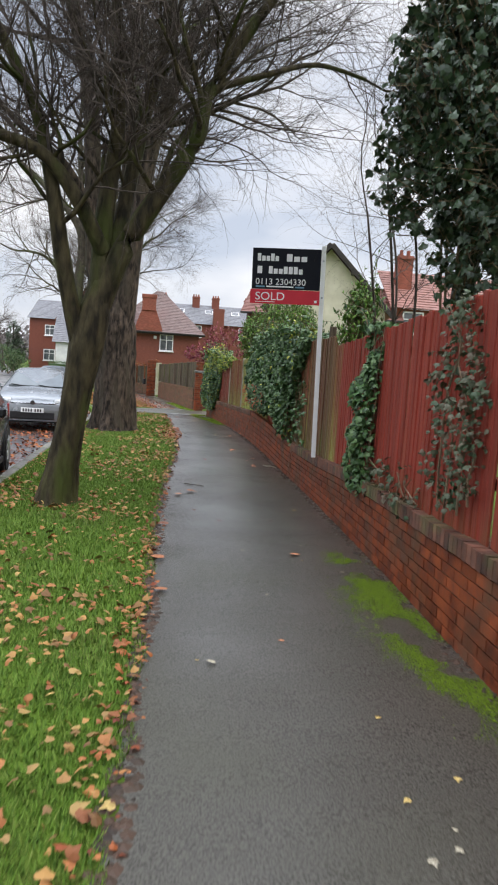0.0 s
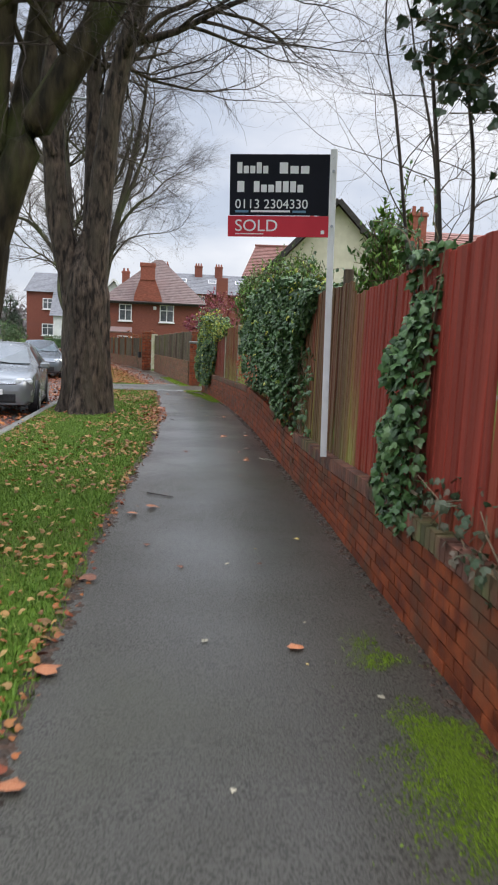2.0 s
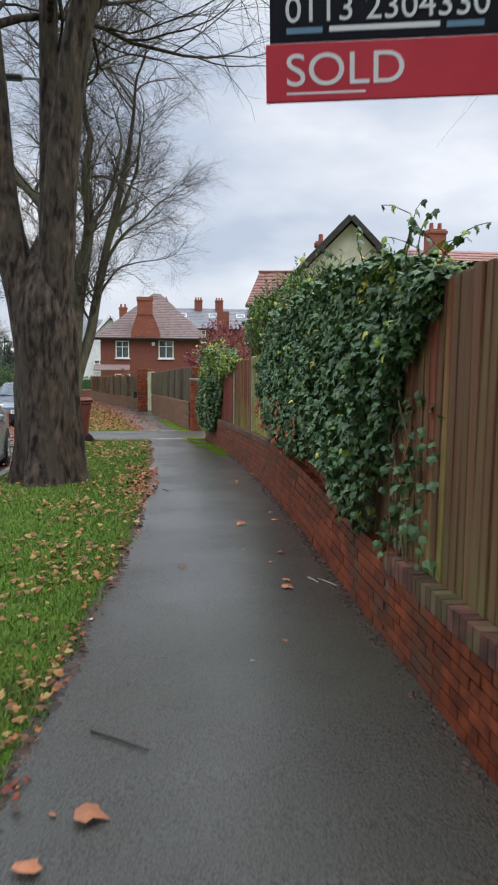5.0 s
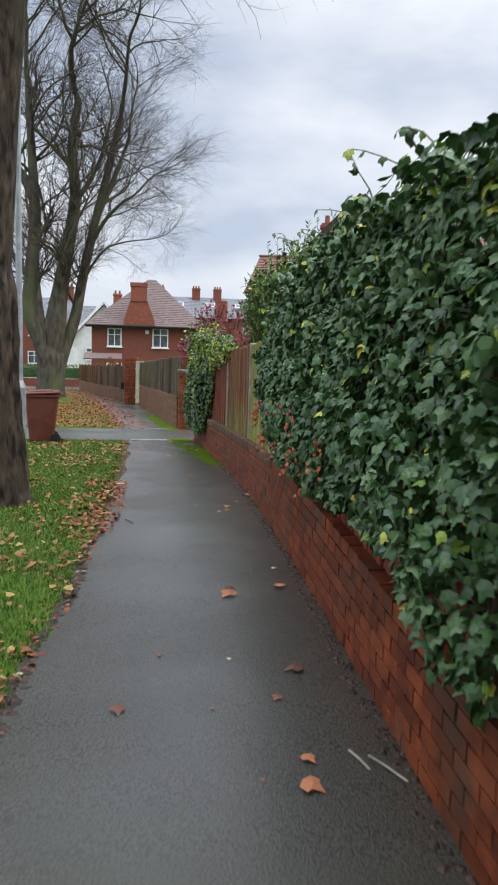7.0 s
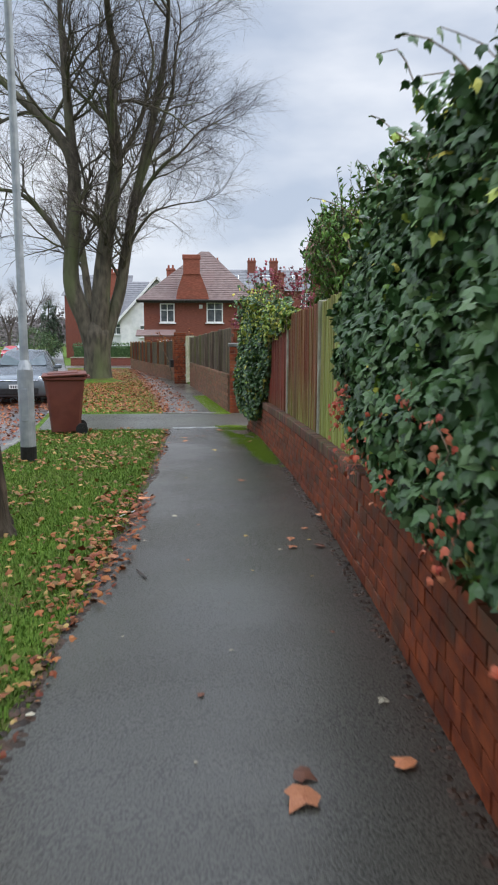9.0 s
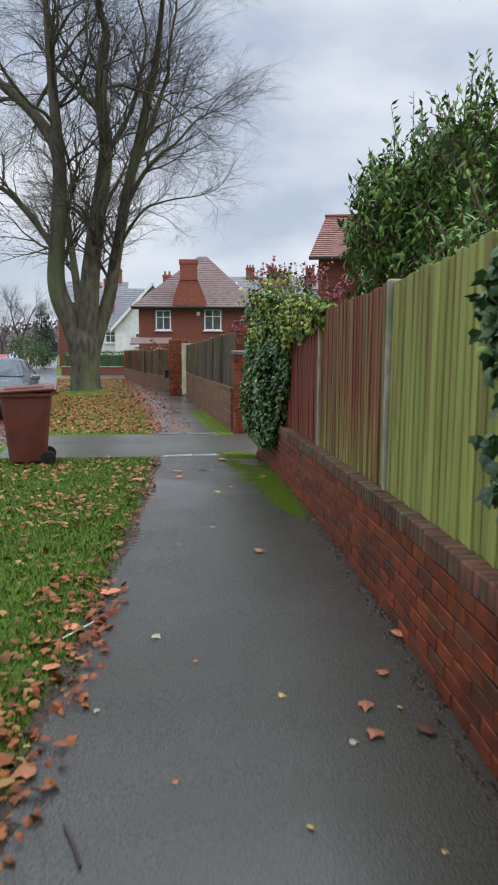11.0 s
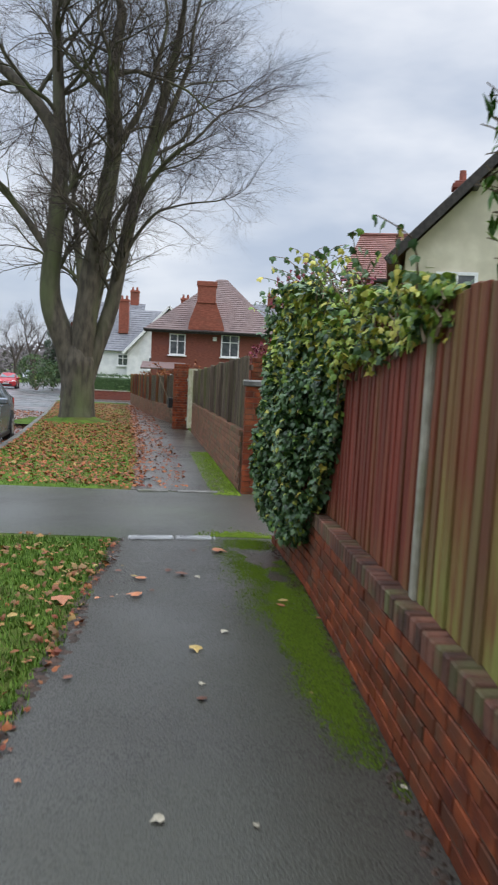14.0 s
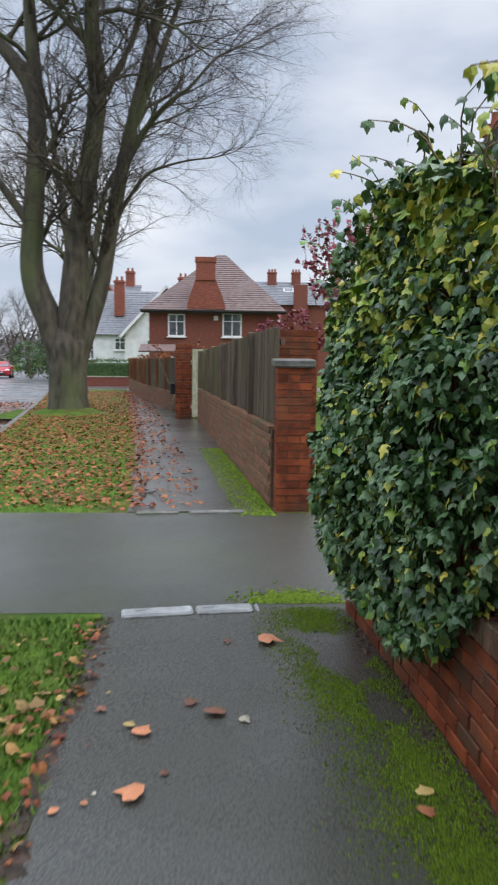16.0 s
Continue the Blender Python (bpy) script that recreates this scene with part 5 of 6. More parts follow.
# ---- shrubs and evergreens behind the fence ----
def shrub(name, base, blobs, count, material, label, seed, leaf=lance_leaf, size=(0.07, 0.14), shoots=0, category="shrub", stems=10, trunk=None, bark=None):
    """Leaves clustered in twiggy sprays inside and on uneven lobes; blobs: (x, y, z, rx, ry, rz)."""
    rng = random.Random(seed)
    t = thing(name, pose(*base), label, category)
    leaves, wood = Heap(), Heap()
    total = sum(b[3] * b[4] for b in blobs)
    for bx, by, bz, rx, ry, rz in blobs:
        n = int(count * rx * ry / total / 7)
        for _ in range(n):
            v = Vector((rng.gauss(0, 1), rng.gauss(0, 1), rng.gauss(0, 1))).normalized() * rng.uniform(0.45, 1.0) ** 0.5
            p = Vector((bx + v.x * rx, by + v.y * ry, bz + v.z * rz))
            d = (v + Vector((0, 0, 0.7)) + Vector((rng.gauss(0, 0.4), rng.gauss(0, 0.4), rng.gauss(0, 0.4)))).normalized()
            spray = [p - d * 0.25, p, p + d * 0.2]
            wire(wood, spray, 0.006, 0.003, 3)
            for k in range(7):
                q = p + d * (k * 0.045 - 0.1)
                leaves.add(*leaf(facing(q, d + Vector((rng.gauss(0, 1), rng.gauss(0, 1), 0.2)), rng, 0.5, rng.random() < 0.5), rng.uniform(*size), rng))
    for _ in range(shoots):
        bx, by, bz, rx, ry, rz = rng.choice(blobs)
        p = Vector((bx + rng.uniform(-0.6, 0.6) * rx, by + rng.uniform(-0.6, 0.6) * ry, bz + rz * 0.8))
        top = p + Vector((rng.gauss(0, 0.08), rng.gauss(0, 0.08), rng.uniform(0.3, 0.6)))
        wire(wood, [p, p.lerp(top, 0.5), top], 0.006, 0.002, 3)
        for k in range(14):
            leaves.add(*leaf(facing(p.lerp(top, (k + 1) / 14), (rng.gauss(0, 1), rng.gauss(0, 1), 0.5), rng, 0.4, False), rng.uniform(*size) * 0.8, rng))
    for _ in range(stems):
        bx, by, bz, rx, ry, rz = rng.choice(blobs)
        wire(wood, [(rng.gauss(0, 0.1), rng.gauss(0, 0.1), -0.05), (bx * 0.4, by * 0.4, bz * 0.5), (bx, by, bz + rz * 0.3)], 0.025, 0.008, 5)
    if trunk:
        h = Heap()
        wire(h, trunk[0], trunk[1], trunk[2], 9)
        h.done("trunk", bark or M_BARK, t, True)
    tagged(wood.done("branchwork", M_STEM, t), kind="stuff")
    tagged(leaves.done("leaves", material, t), kind="stuff")
    return t


shrub("laurel", (3.65, 21.2, gz(21)), [(0, 0, 1.5, 0.5, 0.9, 1.1), (0.35, -0.6, 1.9, 0.6, 0.8, 1.1), (-0.1, 0.5, 2.5, 0.4, 0.5, 0.75), (0.5, 0.3, 2.3, 0.6, 0.7, 0.9), (-0.05, -1.6, 1.6, 0.45, 0.9, 0.8), (0.15, -2.6, 1.5, 0.5, 0.7, 0.7), (0.25, -0.1, 2.95, 0.35, 0.45, 0.65), (-0.3, 0.2, 2.65, 0.3, 0.4, 0.5), (0.85, -0.4, 2.9, 0.55, 0.6, 0.75)], 30000, M_LAUREL, "upright glossy green laurel behind the fence", 51, shoots=22, size=(0.06, 0.115))
shrub("evergreen_shrub", (3.25, 13.2, gz(13)), [(0, 0, 1.6, 0.5, 1.2, 0.8), (0.1, 1.9, 1.6, 0.55, 1.3, 0.75), (0.0, 3.4, 1.5, 0.5, 1.0, 0.75)], 4200, M_HEDGE, "dense evergreen shrub behind the ivy fence", 52, shoots=10, size=(0.05, 0.1))
shrub("laurel", (2.98, 9.75, gz(9.75)), [(0, 0, 1.7, 0.28, 0.4, 0.8), (0.05, 0.1, 2.35, 0.2, 0.25, 0.45)], 2600, M_LAUREL, "young laurel rising above the fence beside the sign", 53, shoots=5, size=(0.06, 0.12))
shrub("ivy_clad_tree", (3.35, 7.6, gz(7.6)), [(0.3, -1.8, 2.5, 0.6, 0.8, 0.6), (0.6, -2.4, 3.1, 0.7, 0.9, 0.9), (-0.1, -0.6, 2.8, 0.35, 0.5, 0.45), (-0.35, -0.1, 3.9, 0.6, 0.7, 0.9), (-0.3, -0.6, 4.6, 0.7, 0.8, 0.9), (0.1, -1.2, 3.9, 0.8, 0.8, 1.1), (0.1, -0.3, 4.2, 0.85, 0.9, 1.0), (0.5, -1.0, 3.4, 0.8, 0.9, 0.9), (0.3, -0.2, 5.4, 1.0, 1.0, 0.9), (-0.2, 0.2, 5.0, 0.5, 0.6, 0.6), (1.0, -0.4, 4.4, 0.9, 1.0, 1.2), (0.9, -1.4, 2.6, 0.7, 0.7, 0.7), (0.8, -0.8, 5.9, 1.1, 1.1, 0.8)],
      24000, M_HOLLY, "dark evergreen tree smothered in ivy behind the fence", 54, ivy_leaf, (0.06, 0.11), category="tree", stems=14,
      trunk=([(0, 0, -0.1), (0.02, 0.05, 1.5), (0.1, 0, 2.8), (0.3, -0.2, 4.4)], 0.17, 0.09))
shrub("purple_shrub", (3.9, 31.5, gz(31.5)), [(0, 0, 2.6, 0.8, 0.8, 0.8), (-0.5, 0.3, 2.9, 0.5, 0.5, 0.6), (0.6, 0.1, 2.9, 0.6, 0.6, 0.6)], 1100, M_PURPLE, "thin purple-leaved shrub behind the wall", 55, ivy_leaf, (0.05, 0.09), stems=14)
shrub("purple_shrub", (5.2, 52, gz(52)), [(0, 0, 2.7, 1.2, 1.2, 1.0), (-0.9, 0.3, 2.6, 0.8, 0.8, 0.7)], 700, M_PURPLE, "reddish leafless-looking shrub before the houses", 56, ivy_leaf, (0.1, 0.18), stems=14)
shrub("climber", (0.7, 43.5, gz(43.5)), [(0, 0, 1.85, 0.8, 0.8, 0.22), (-0.8, 1.5, 1.7, 0.7, 0.9, 0.2)], 150, M_FALLEN_RED, "mostly bare climber over the wall by the gate", 57, ivy_leaf, (0.06, 0.1), stems=24)

# thin bare shrubs and saplings reaching over the fence
for bx, by, lean, seed, hgt in ((2.95, 8.2, -0.25, 61, 1.3), (3.15, 9.4, -0.3, 62, 1.3), (3.6, 7.0, -0.3, 63, 1.6)):
    bare_tree((bx, by, gz(by)), [(0, 0, -0.1, 0.035), (0, 0, 0.6, 0.028), (0.0, 0, 1.2, 0.024)],
              [([(0, 0, 1.1), (-0.05, -0.05, 2.0), (lean * 0.6, -0.05, 2.9), (lean, 0.0, 3.7)], 0.021, 0.013, hgt), ([(0, 0, 1.1), (0.2, 0.05, 2.1), (0.2, 0.15, 3.1), (0.0, 0.2, 4.0)], 0.02, 0.012, hgt)],
              seed, "slender bare sapling rising behind the fence", M_TWIG, dict(base_opts, levels=4, kids=[3, 3, 2, 2], side=5, spread=(0.6, 1.3), droop=-0.08), 0.05)


# hedges and far green
def hedge(name, x1, y1, x2, y2, h, d, count, label, seed, material=None):
    rng = random.Random(seed)
    L = math.hypot(x2 - x1, y2 - y1)
    m = pose(x1, y1, gz(y1), 0, 0, math.degrees(math.atan2(y2 - y1, x2 - x1)))
    t = thing(name, m, label, "hedge")
    fall = (gz(y2) - gz(y1)) / L
    core = box((L, d * 0.85, h * 0.93), (L / 2, 0, h * 0.465), 0.08, Matrix.Rotation(-fall, 4, "Y"))
    part("core", core, material or M_HEDGE, t)
    heap = Heap()
    for _ in range(count):
        u = rng.uniform(0, L)
        side = rng.random()
        if side < 0.55:
            p, n = (u, -d / 2, rng.uniform(0, h)), (0, -1, 0.3)
        elif side < 0.9:
            p, n = (u, rng.uniform(-d / 2, d / 2), h), (0, -0.3, 1)
        else:
            p, n = (rng.choice((0, L)), rng.uniform(-d / 2, d / 2), rng.uniform(0, h)), (rng.choice((-1, 1)), 0, 0.3)
        q = Vector(p) + Vector((rng.gauss(0, 0.03), rng.gauss(0, 0.03), rng.gauss(0, 0.04) + fall * p[0]))
        heap.add(*lance_leaf(facing(q, n, rng, 0.7, False), rng.uniform(0.1, 0.2), rng))
    tagged(heap.done("leaves", material or M_HEDGE, t), kind="stuff")
    return t


hedge("hedge", -7.2, 66.6, -2.6, 66.2, 1.5, 0.9, 1500, "clipped green hedge behind a low wall across the side road", 71)
lw = thing("garden_wall", pose(-7.4, 65.95, gz(65.95), 0, 0, -3), "low brick garden wall under the hedge", "wall")
part("wall", box((5.0, 0.2, 0.55), (2.5, 0, 0.27), 0.01), M_HOUSE_BRICK, lw)
part("coping", box((5.05, 0.26, 0.06), (2.5, 0, 0.575), 0.01), M_POST, lw)
for i, (x, y, s) in enumerate(((-13.5, 84, 1.6), (-15.5, 92, 1.8))):
    shrub("bush", (x, y, gz(y)), [(0, 0, s, s, s, s * 0.9), (s * 0.8, 0, s * 0.8, s * 0.7, s * 0.7, s * 0.7)], 1400, M_HEDGE, "rounded green garden bush down the road", 80 + i, size=(0.15, 0.3))
shrub("autumn_tree", (-27, 98, gz(98)), [(0, 0, 4.5, 3.2, 3.2, 3.2), (2, -1, 3.6, 2.4, 2.4, 2.2), (-2.4, 0, 4.2, 2.8, 2.8, 2.8)], 13000, M_AUTUMN, "broad autumn-coloured tree across the road", 86, ivy_leaf, (0.14, 0.3), category="tree", trunk=([(0, 0, 0), (0, 0, 3), (0, 0, 5)], 0.3, 0.15))
shrub("dark_conifer", (-15.5, 100, gz(100)), [(0, 0, 3.5, 1.0, 1.0, 3.4), (0.6, 0, 2.5, 1.0, 1.0, 2.2)], 1800, M_HOLLY, "dark evergreen beside the far brick house", 87, size=(0.25, 0.45), category="tree", trunk=([(0, 0, 0), (0, 0, 3), (0, 0, 6)], 0.2, 0.05))
for i, (x, y) in enumerate(((-22, 118), (-30, 140), (-25, 150))):
    bare_tree((x, y, gz(y)), [(0, 0, -0.2, 0.4), (0, 0, 1.5, 0.28), (0, 0, 2.8, 0.25)], [([(0, 0, 2.7), (-0.4, 0, 4.2), (-0.8, 0, 5.5)], 0.2, 0.1, 2.4), ([(0, 0, 2.7), (0.5, 0, 4.2), (1.1, 0, 5.5)], 0.2, 0.1, 2.4)], 90 + i, "distant bare tree along the road", M_TWIG, dict(base_opts, levels=4, side=4), 0.05)
woods = Heap()
rng = random.Random(99)
for _ in range(26000):
    x = rng.uniform(-190, 120)
    y = rng.uniform(250, 330)
    top = 10 + 5 * noise.noise(Vector((x * 0.02, 1, 0))) + 3 * noise.noise(Vector((x * 0.09, y * 0.05, 0)))
    z = rng.random() ** 0.7 * top
    woods.add(*ivy_leaf(facing((x, y, gz(y) + z), (0, -1, 0.3), rng, 0.6, False), rng.uniform(0.5, 1.5), rng))
tagged(woods.done("far_woods", M_WOODS), "leafless woods on the far hillside, brown-grey with haze in the colour", "woods", kind="stuff")


# ---- houses ----
def window(parent, x, z, w, h, y, bars=1, sill=True):
    """A white casement in a wall that faces -y; x, z: its middle."""
    wd = part("window", prism([(x - w / 2, z - h / 2), (x + w / 2, z - h / 2), (x + w / 2, z + h / 2), (x - w / 2, z + h / 2)], y - 0.02, y + 0.04), M_PANE, parent)
    b = bmesh.new()
    for sx in [-1, 1]:
        box((0.09, 0.07, h), (x + sx * (w / 2 - 0.045), y - 0.03, z), 0, None, b)
    for sz in (-1, 1):
        box((w - 0.18, 0.07, 0.09), (x, y - 0.03, z + sz * (h / 2 - 0.045)), 0, None, b)
    for k in range(bars):
        box((0.07, 0.06, h - 0.18), (x - w / 2 + w * (k + 1) / (bars + 1), y - 0.03, z), 0, None, b)
    box((w - 0.18, 0.05, 0.06), (x, y - 0.03, z + h * 0.15), 0, None, b)
    part("frame", b, M_WHITE, wd)
    if sill:
        part("sill", box((w + 0.2, 0.16, 0.09), (x, y - 0.06, z - h / 2 - 0.045), 0.01), M_WHITE, wd)
    return wd


def tiled(name, corners, material, parent, row=0.3, thick=0.04):
    """A roof slope of overlapping tile rows: corners eave-left, eave-right, top-right, top-left."""
    a, b, c, d = (Vector(p) for p in corners)
    nrm = (b - a).cross(d - a).normalized()
    if nrm.z < 0:
        nrm = -nrm
    lath = bmesh.new()
    lath.faces.new([lath.verts.new(q - nrm * 0.02) for q in (a, b, c, d)])
    roof_ = part(name, lath, material, parent)
    n = max(2, int((d - a).length / row))
    for i in range(n):
        u, v = i / n, min((i + 1.12) / n, 1.0)
        p = [a.lerp(d, u), b.lerp(c, u), b.lerp(c, v), a.lerp(d, v)]
        top = [p[0] + nrm * thick, p[1] + nrm * thick, p[2] + nrm * 0.008, p[3] + nrm * 0.008]
        mesh_ob("roof_course", [tuple(q) for q in p + top], [(4, 5, 6, 7), (0, 1, 5, 4), (1, 2, 6, 5), (3, 0, 4, 7), (3, 2, 1, 0)], material, roof_)
    return roof_


def chimney(parent, x, y, z1, z2, w, d, pots=2, material=None):
    c = part("chimney", box((w, d, z2 - z1), (x, y, (z1 + z2) / 2), 0.01), material or M_CHIMNEY, parent)
    part("chimney_cap", box((w + 0.12, d + 0.12, 0.16), (x, y, z2 - 0.16), 0.02), material or M_CHIMNEY, c)
    for k in range(pots):
        part("chimney_pot", tube(0.12, 0.1, z2, z2 + 0.35, 12, (x - w / 2 + w * (k + 0.5) / pots, y)), M_CHIMNEY, c)
    return c


def turned(x, y, a):
    """A house drawn in plan places, swung about one corner."""
    return Matrix.Translation((x, y, 0)) @ Matrix.Rotation(radians(a), 4, "Z") @ Matrix.Translation((-x, -y, 0))


# the red brick house with the broad chimney breast
h1 = thing("house", Matrix(), "red brick hipped-roof house with broad chimney breast", "house")
Y1, gH = 72.0, gz(72)
part("wall", box((8.7, 9.0, 3.0 - gH + 0.3), (1.75, Y1 + 4.5, (3.0 + gH - 0.3) / 2), 0.02), M_HOUSE_BRICK, h1)
E0, zt, ze = -3.1, 7.05, 2.9
apex1, apex2 = (2.0, Y1 + 4.3, zt), (2.6, Y1 + 5.5, zt)
roof = tiled("roof", [(E0, Y1 - 0.5, ze), (6.6, Y1 - 0.5, ze), (2.6, Y1 + 4.3, zt), (2.0, Y1 + 4.3, zt)], M_TILE, h1)
tiled("roof", [(E0, Y1 + 9.5, ze), (E0, Y1 - 0.5, ze), (2.0, Y1 + 4.3, zt), (2.0, Y1 + 5.5, zt)], M_TILE, h1)
tiled("roof", [(6.6, Y1 - 0.5, ze), (6.6, Y1 + 9.5, ze), (2.6, Y1 + 5.5, zt), (2.6, Y1 + 4.3, zt)], M_TILE, h1)
part("gutter", box((9.8, 0.14, 0.12), (1.75, Y1 - 0.55, ze - 0.04), 0.02), M_DARK_WOOD, h1)
part("fascia", box((9.7, 0.05, 0.22), (1.75, Y1 - 0.46, ze - 0.1)), M_DARK_WOOD, h1)
cb = part("chimney_breast", prism([(-0.02, 2.98), (2.52, 2.98), (2.5, 3.2), (2.35, 3.7), (1.85, 5.0), (0.55, 5.0), (0.1, 3.7), (0.0, 3.2)], Y1 - 0.52, Y1 + 0.9), M_CHIMNEY, h1, "broad orange-red brick chimney breast")
part("chimney_stack", box((1.3, 1.0, 1.5), (1.2, Y1 - 0.1, 5.6), 0.02), M_CHIMNEY, cb)
part("chimney_cap", box((1.42, 1.1, 0.35), (1.2, Y1 - 0.1, 6.2), 0.03), M_CHIMNEY, cb)
window(h1, -0.75, 1.9, 1.15, 1.5, Y1, 1)
window(h1, 3.0, 1.95, 1.3, 1.6, Y1, 1)
window(h1, -0.75, -0.9, 1.3, 1.4, Y1, 1)
window(h1, 3.0, -0.9, 1.3, 1.4, Y1, 1)
part("alarm_box", box((0.28, 0.1, 0.3), (1.9, Y1 - 0.05, 2.4), 0.02), M_WHITE, h1)
part("porch_roof", box((3.0, 1.4, 0.12), (-1.6, Y1 - 1.6, 0.35), 0.02, Matrix.Rotation(0.3, 4, "X")), M_TILE, h1)

# white gabled house beyond it
h2 = thing("house", Matrix(), "white rendered gabled house with grey slate roof", "house")
Y2, g2 = 88.0, gz(88)
part("wall", prism([(-6.1, g2), (2.0, g2), (2.0, 1.2), (-2.4, 5.3), (-6.1, 1.4)], Y2, Y2 + 8), M_RENDER_WHITE, h2)
part("wing_wall", box((4.0, 6, 1.4 - g2), (-7.0, Y2 + 3.6, (1.4 + g2) / 2)), M_RENDER_WHITE, h2)
tiled("roof", [(-6.5, Y2 - 0.4, 1.15), (-6.5, Y2 + 8, 1.15), (-2.4, Y2 + 8, 5.6), (-2.4, Y2 - 0.4, 5.6)], M_SLATE, h2)
tiled("roof", [(2.2, Y2 - 0.4, 1.1), (2.2, Y2 + 8, 1.1), (-2.4, Y2 + 8, 5.6), (-2.4, Y2 - 0.4, 5.6)], M_SLATE, h2)
tiled("roof", [(-9.4, Y2 + 0.3, 1.3), (-5.0, Y2 + 0.3, 1.3), (-3.4, Y2 + 4.5, 5.4), (-9.2, Y2 + 4.5, 5.4)], M_SLATE, h2)
for s in (-1, 1):
    dx = -4.1 if s < 0 else 4.6
    part("barge_board", box((math.hypot(dx, 4.5), 0.06, 0.24), (-2.4 + dx / 2, Y2 - 0.42, 3.35), 0.01, Matrix.Rotation(math.atan2(4.5, dx) * -1 if s > 0 else math.atan2(4.45, 4.1) * -1, 4, "Y") if s < 0 else Matrix.Rotation(math.atan2(4.5, 4.6), 4, "Y")), M_WHITE, h2)
chimney(h2, -6.8, Y2 + 2.2, 3.0, 6.2, 0.9, 0.7, 2)
chimney(h2, -1.2, Y2 + 6, 5.0, 6.9, 0.9, 0.7, 2)
window(h2, -6.6, 0.5, 1.0, 1.1, Y2 + 0.58, 1)
window(h2, -3.6, 0.3, 1.2, 1.2, Y2, 1)
window(h2, -3.6, -1.4, 1.4, 1.0, Y2, 1)

# terrace far behind
h3 = thing("terrace", Matrix(), "far brick terrace with grey slate roofs and skylights", "house")
Y3, g3 = 112.0, gz(112)
part("wall", box((24, 7, 5.4 - g3), (15.5, Y3 + 3.5, (5.4 + g3) / 2)), M_HOUSE_BRICK, h3)
tiled("roof", [(3.3, Y3 - 0.4, 5.3), (27.6, Y3 - 0.4, 5.3), (27.6, Y3 + 3.5, 8.3), (3.3, Y3 + 3.5, 8.3)], M_SLATE, h3, 0.35)
tiled("roof", [(27.6, Y3 + 7.4, 5.3), (3.3, Y3 + 7.4, 5.3), (3.3, Y3 + 3.5, 8.3), (27.6, Y3 + 3.5, 8.3)], M_SLATE, h3, 0.35)
for x in (4.0, 9.0, 12.0, 17.0, 22.0):
    chimney(h3, x, Y3 + 3.2, 7.2, 9.5, 1.1, 0.7, 3, M_HOUSE_BRICK)
for x in (6.6, 11.0, 15.0):
    sk = part("skylight", box((1.2, 0.9, 0.1), (x, Y3 + 2.0, 7.2), 0.02, Matrix.Rotation(math.atan2(3, 3.9), 4, "X")), M_WHITE, h3)
    part("pane", box((1.0, 0.7, 0.06), (x, Y3 + 1.985, 7.24), 0.01, Matrix.Rotation(math.atan2(3, 3.9), 4, "X")), M_PANE, sk)
for x in (6.0, 9.2, 12.5, 16, 20):
    window(h3, x, 4.2, 1.2, 1.7, Y3, 1)
part("gable_bay", box((1.6, 1.2, 9.0), (12.2, Y3 - 0.4, 3.2), 0.03), M_HOUSE_BRICK, h3)

# tall brick house on the far left, beyond the trees
h4 = thing("house", Matrix(), "red brick house with grey slate roof down the road", "house")
Y4, g4 = 97.0, gz(97)
part("wall", box((7.0, 8, 4.2 - g4), (-9.6, Y4 + 4, (4.2 + g4) / 2)), M_HOUSE_BRICK, h4)
tiled("roof", [(-13.4, Y4 - 0.3, 4.1), (-5.8, Y4 - 0.3, 4.1), (-5.8, Y4 + 4, 6.6), (-12.6, Y4 + 4, 6.6)], M_SLATE, h4)
part("gable", prism([(-10.0, 4.1), (-7.4, 4.1), (-8.7, 6.3)], Y4 - 0.35, Y4 + 2.0), M_HOUSE_BRICK, h4)
window(h4, -10.6, 2.7, 1.2, 1.3, Y4, 1)
window(h4, -7.6, 2.7, 1.2, 1.3, Y4, 1)
window(h4, -10.6, -0.4, 1.4, 1.4, Y4, 1)
chimney(h4, -7.0, Y4 + 4, 6.0, 8.0, 0.9, 0.8, 2)

# cream gabled house behind the fence
h5 = thing("house", turned(6.9, 40.0, -13), "cream rendered gabled house with dark barge boards", "house")
Y5, g5 = 40.0, gz(40)
part("wall", prism([(7.25, g5), (13.3, g5), (13.3, 4.1), (10.2, 7.25), (7.25, 4.25)], Y5, Y5 + 6.5), M_RENDER_CREAM, h5)
tiled("roof", [(6.75, Y5 + 7, 3.95), (6.75, Y5 - 0.45, 3.95), (10.2, Y5 - 0.45, 7.5), (10.2, Y5 + 7, 7.5)], M_TILE_RED, h5)
tiled("roof", [(13.7, Y5 - 0.45, 3.9), (13.7, Y5 + 7, 3.9), (10.2, Y5 + 7, 7.5), (10.2, Y5 - 0.45, 7.5)], M_TILE_RED, h5)
part("barge_board", box((4.95, 0.07, 0.26), (8.45, Y5 - 0.48, 5.68), 0.012, Matrix.Rotation(-math.atan2(3.55, 3.45), 4, "Y")), M_DARK_WOOD, h5)
part("barge_board", box((5.0, 0.07, 0.26), (11.95, Y5 - 0.48, 5.65), 0.012, Matrix.Rotation(math.atan2(3.6, 3.5), 4, "Y")), M_DARK_WOOD, h5)
for x, z in ((6.95, 4.0), (9.0, 6.05), (11.4, 6.05)):
    part("purlin_end", box((0.16, 0.5, 0.2), (x, Y5 - 0.26, z), 0.01), M_DARK_WOOD, h5)
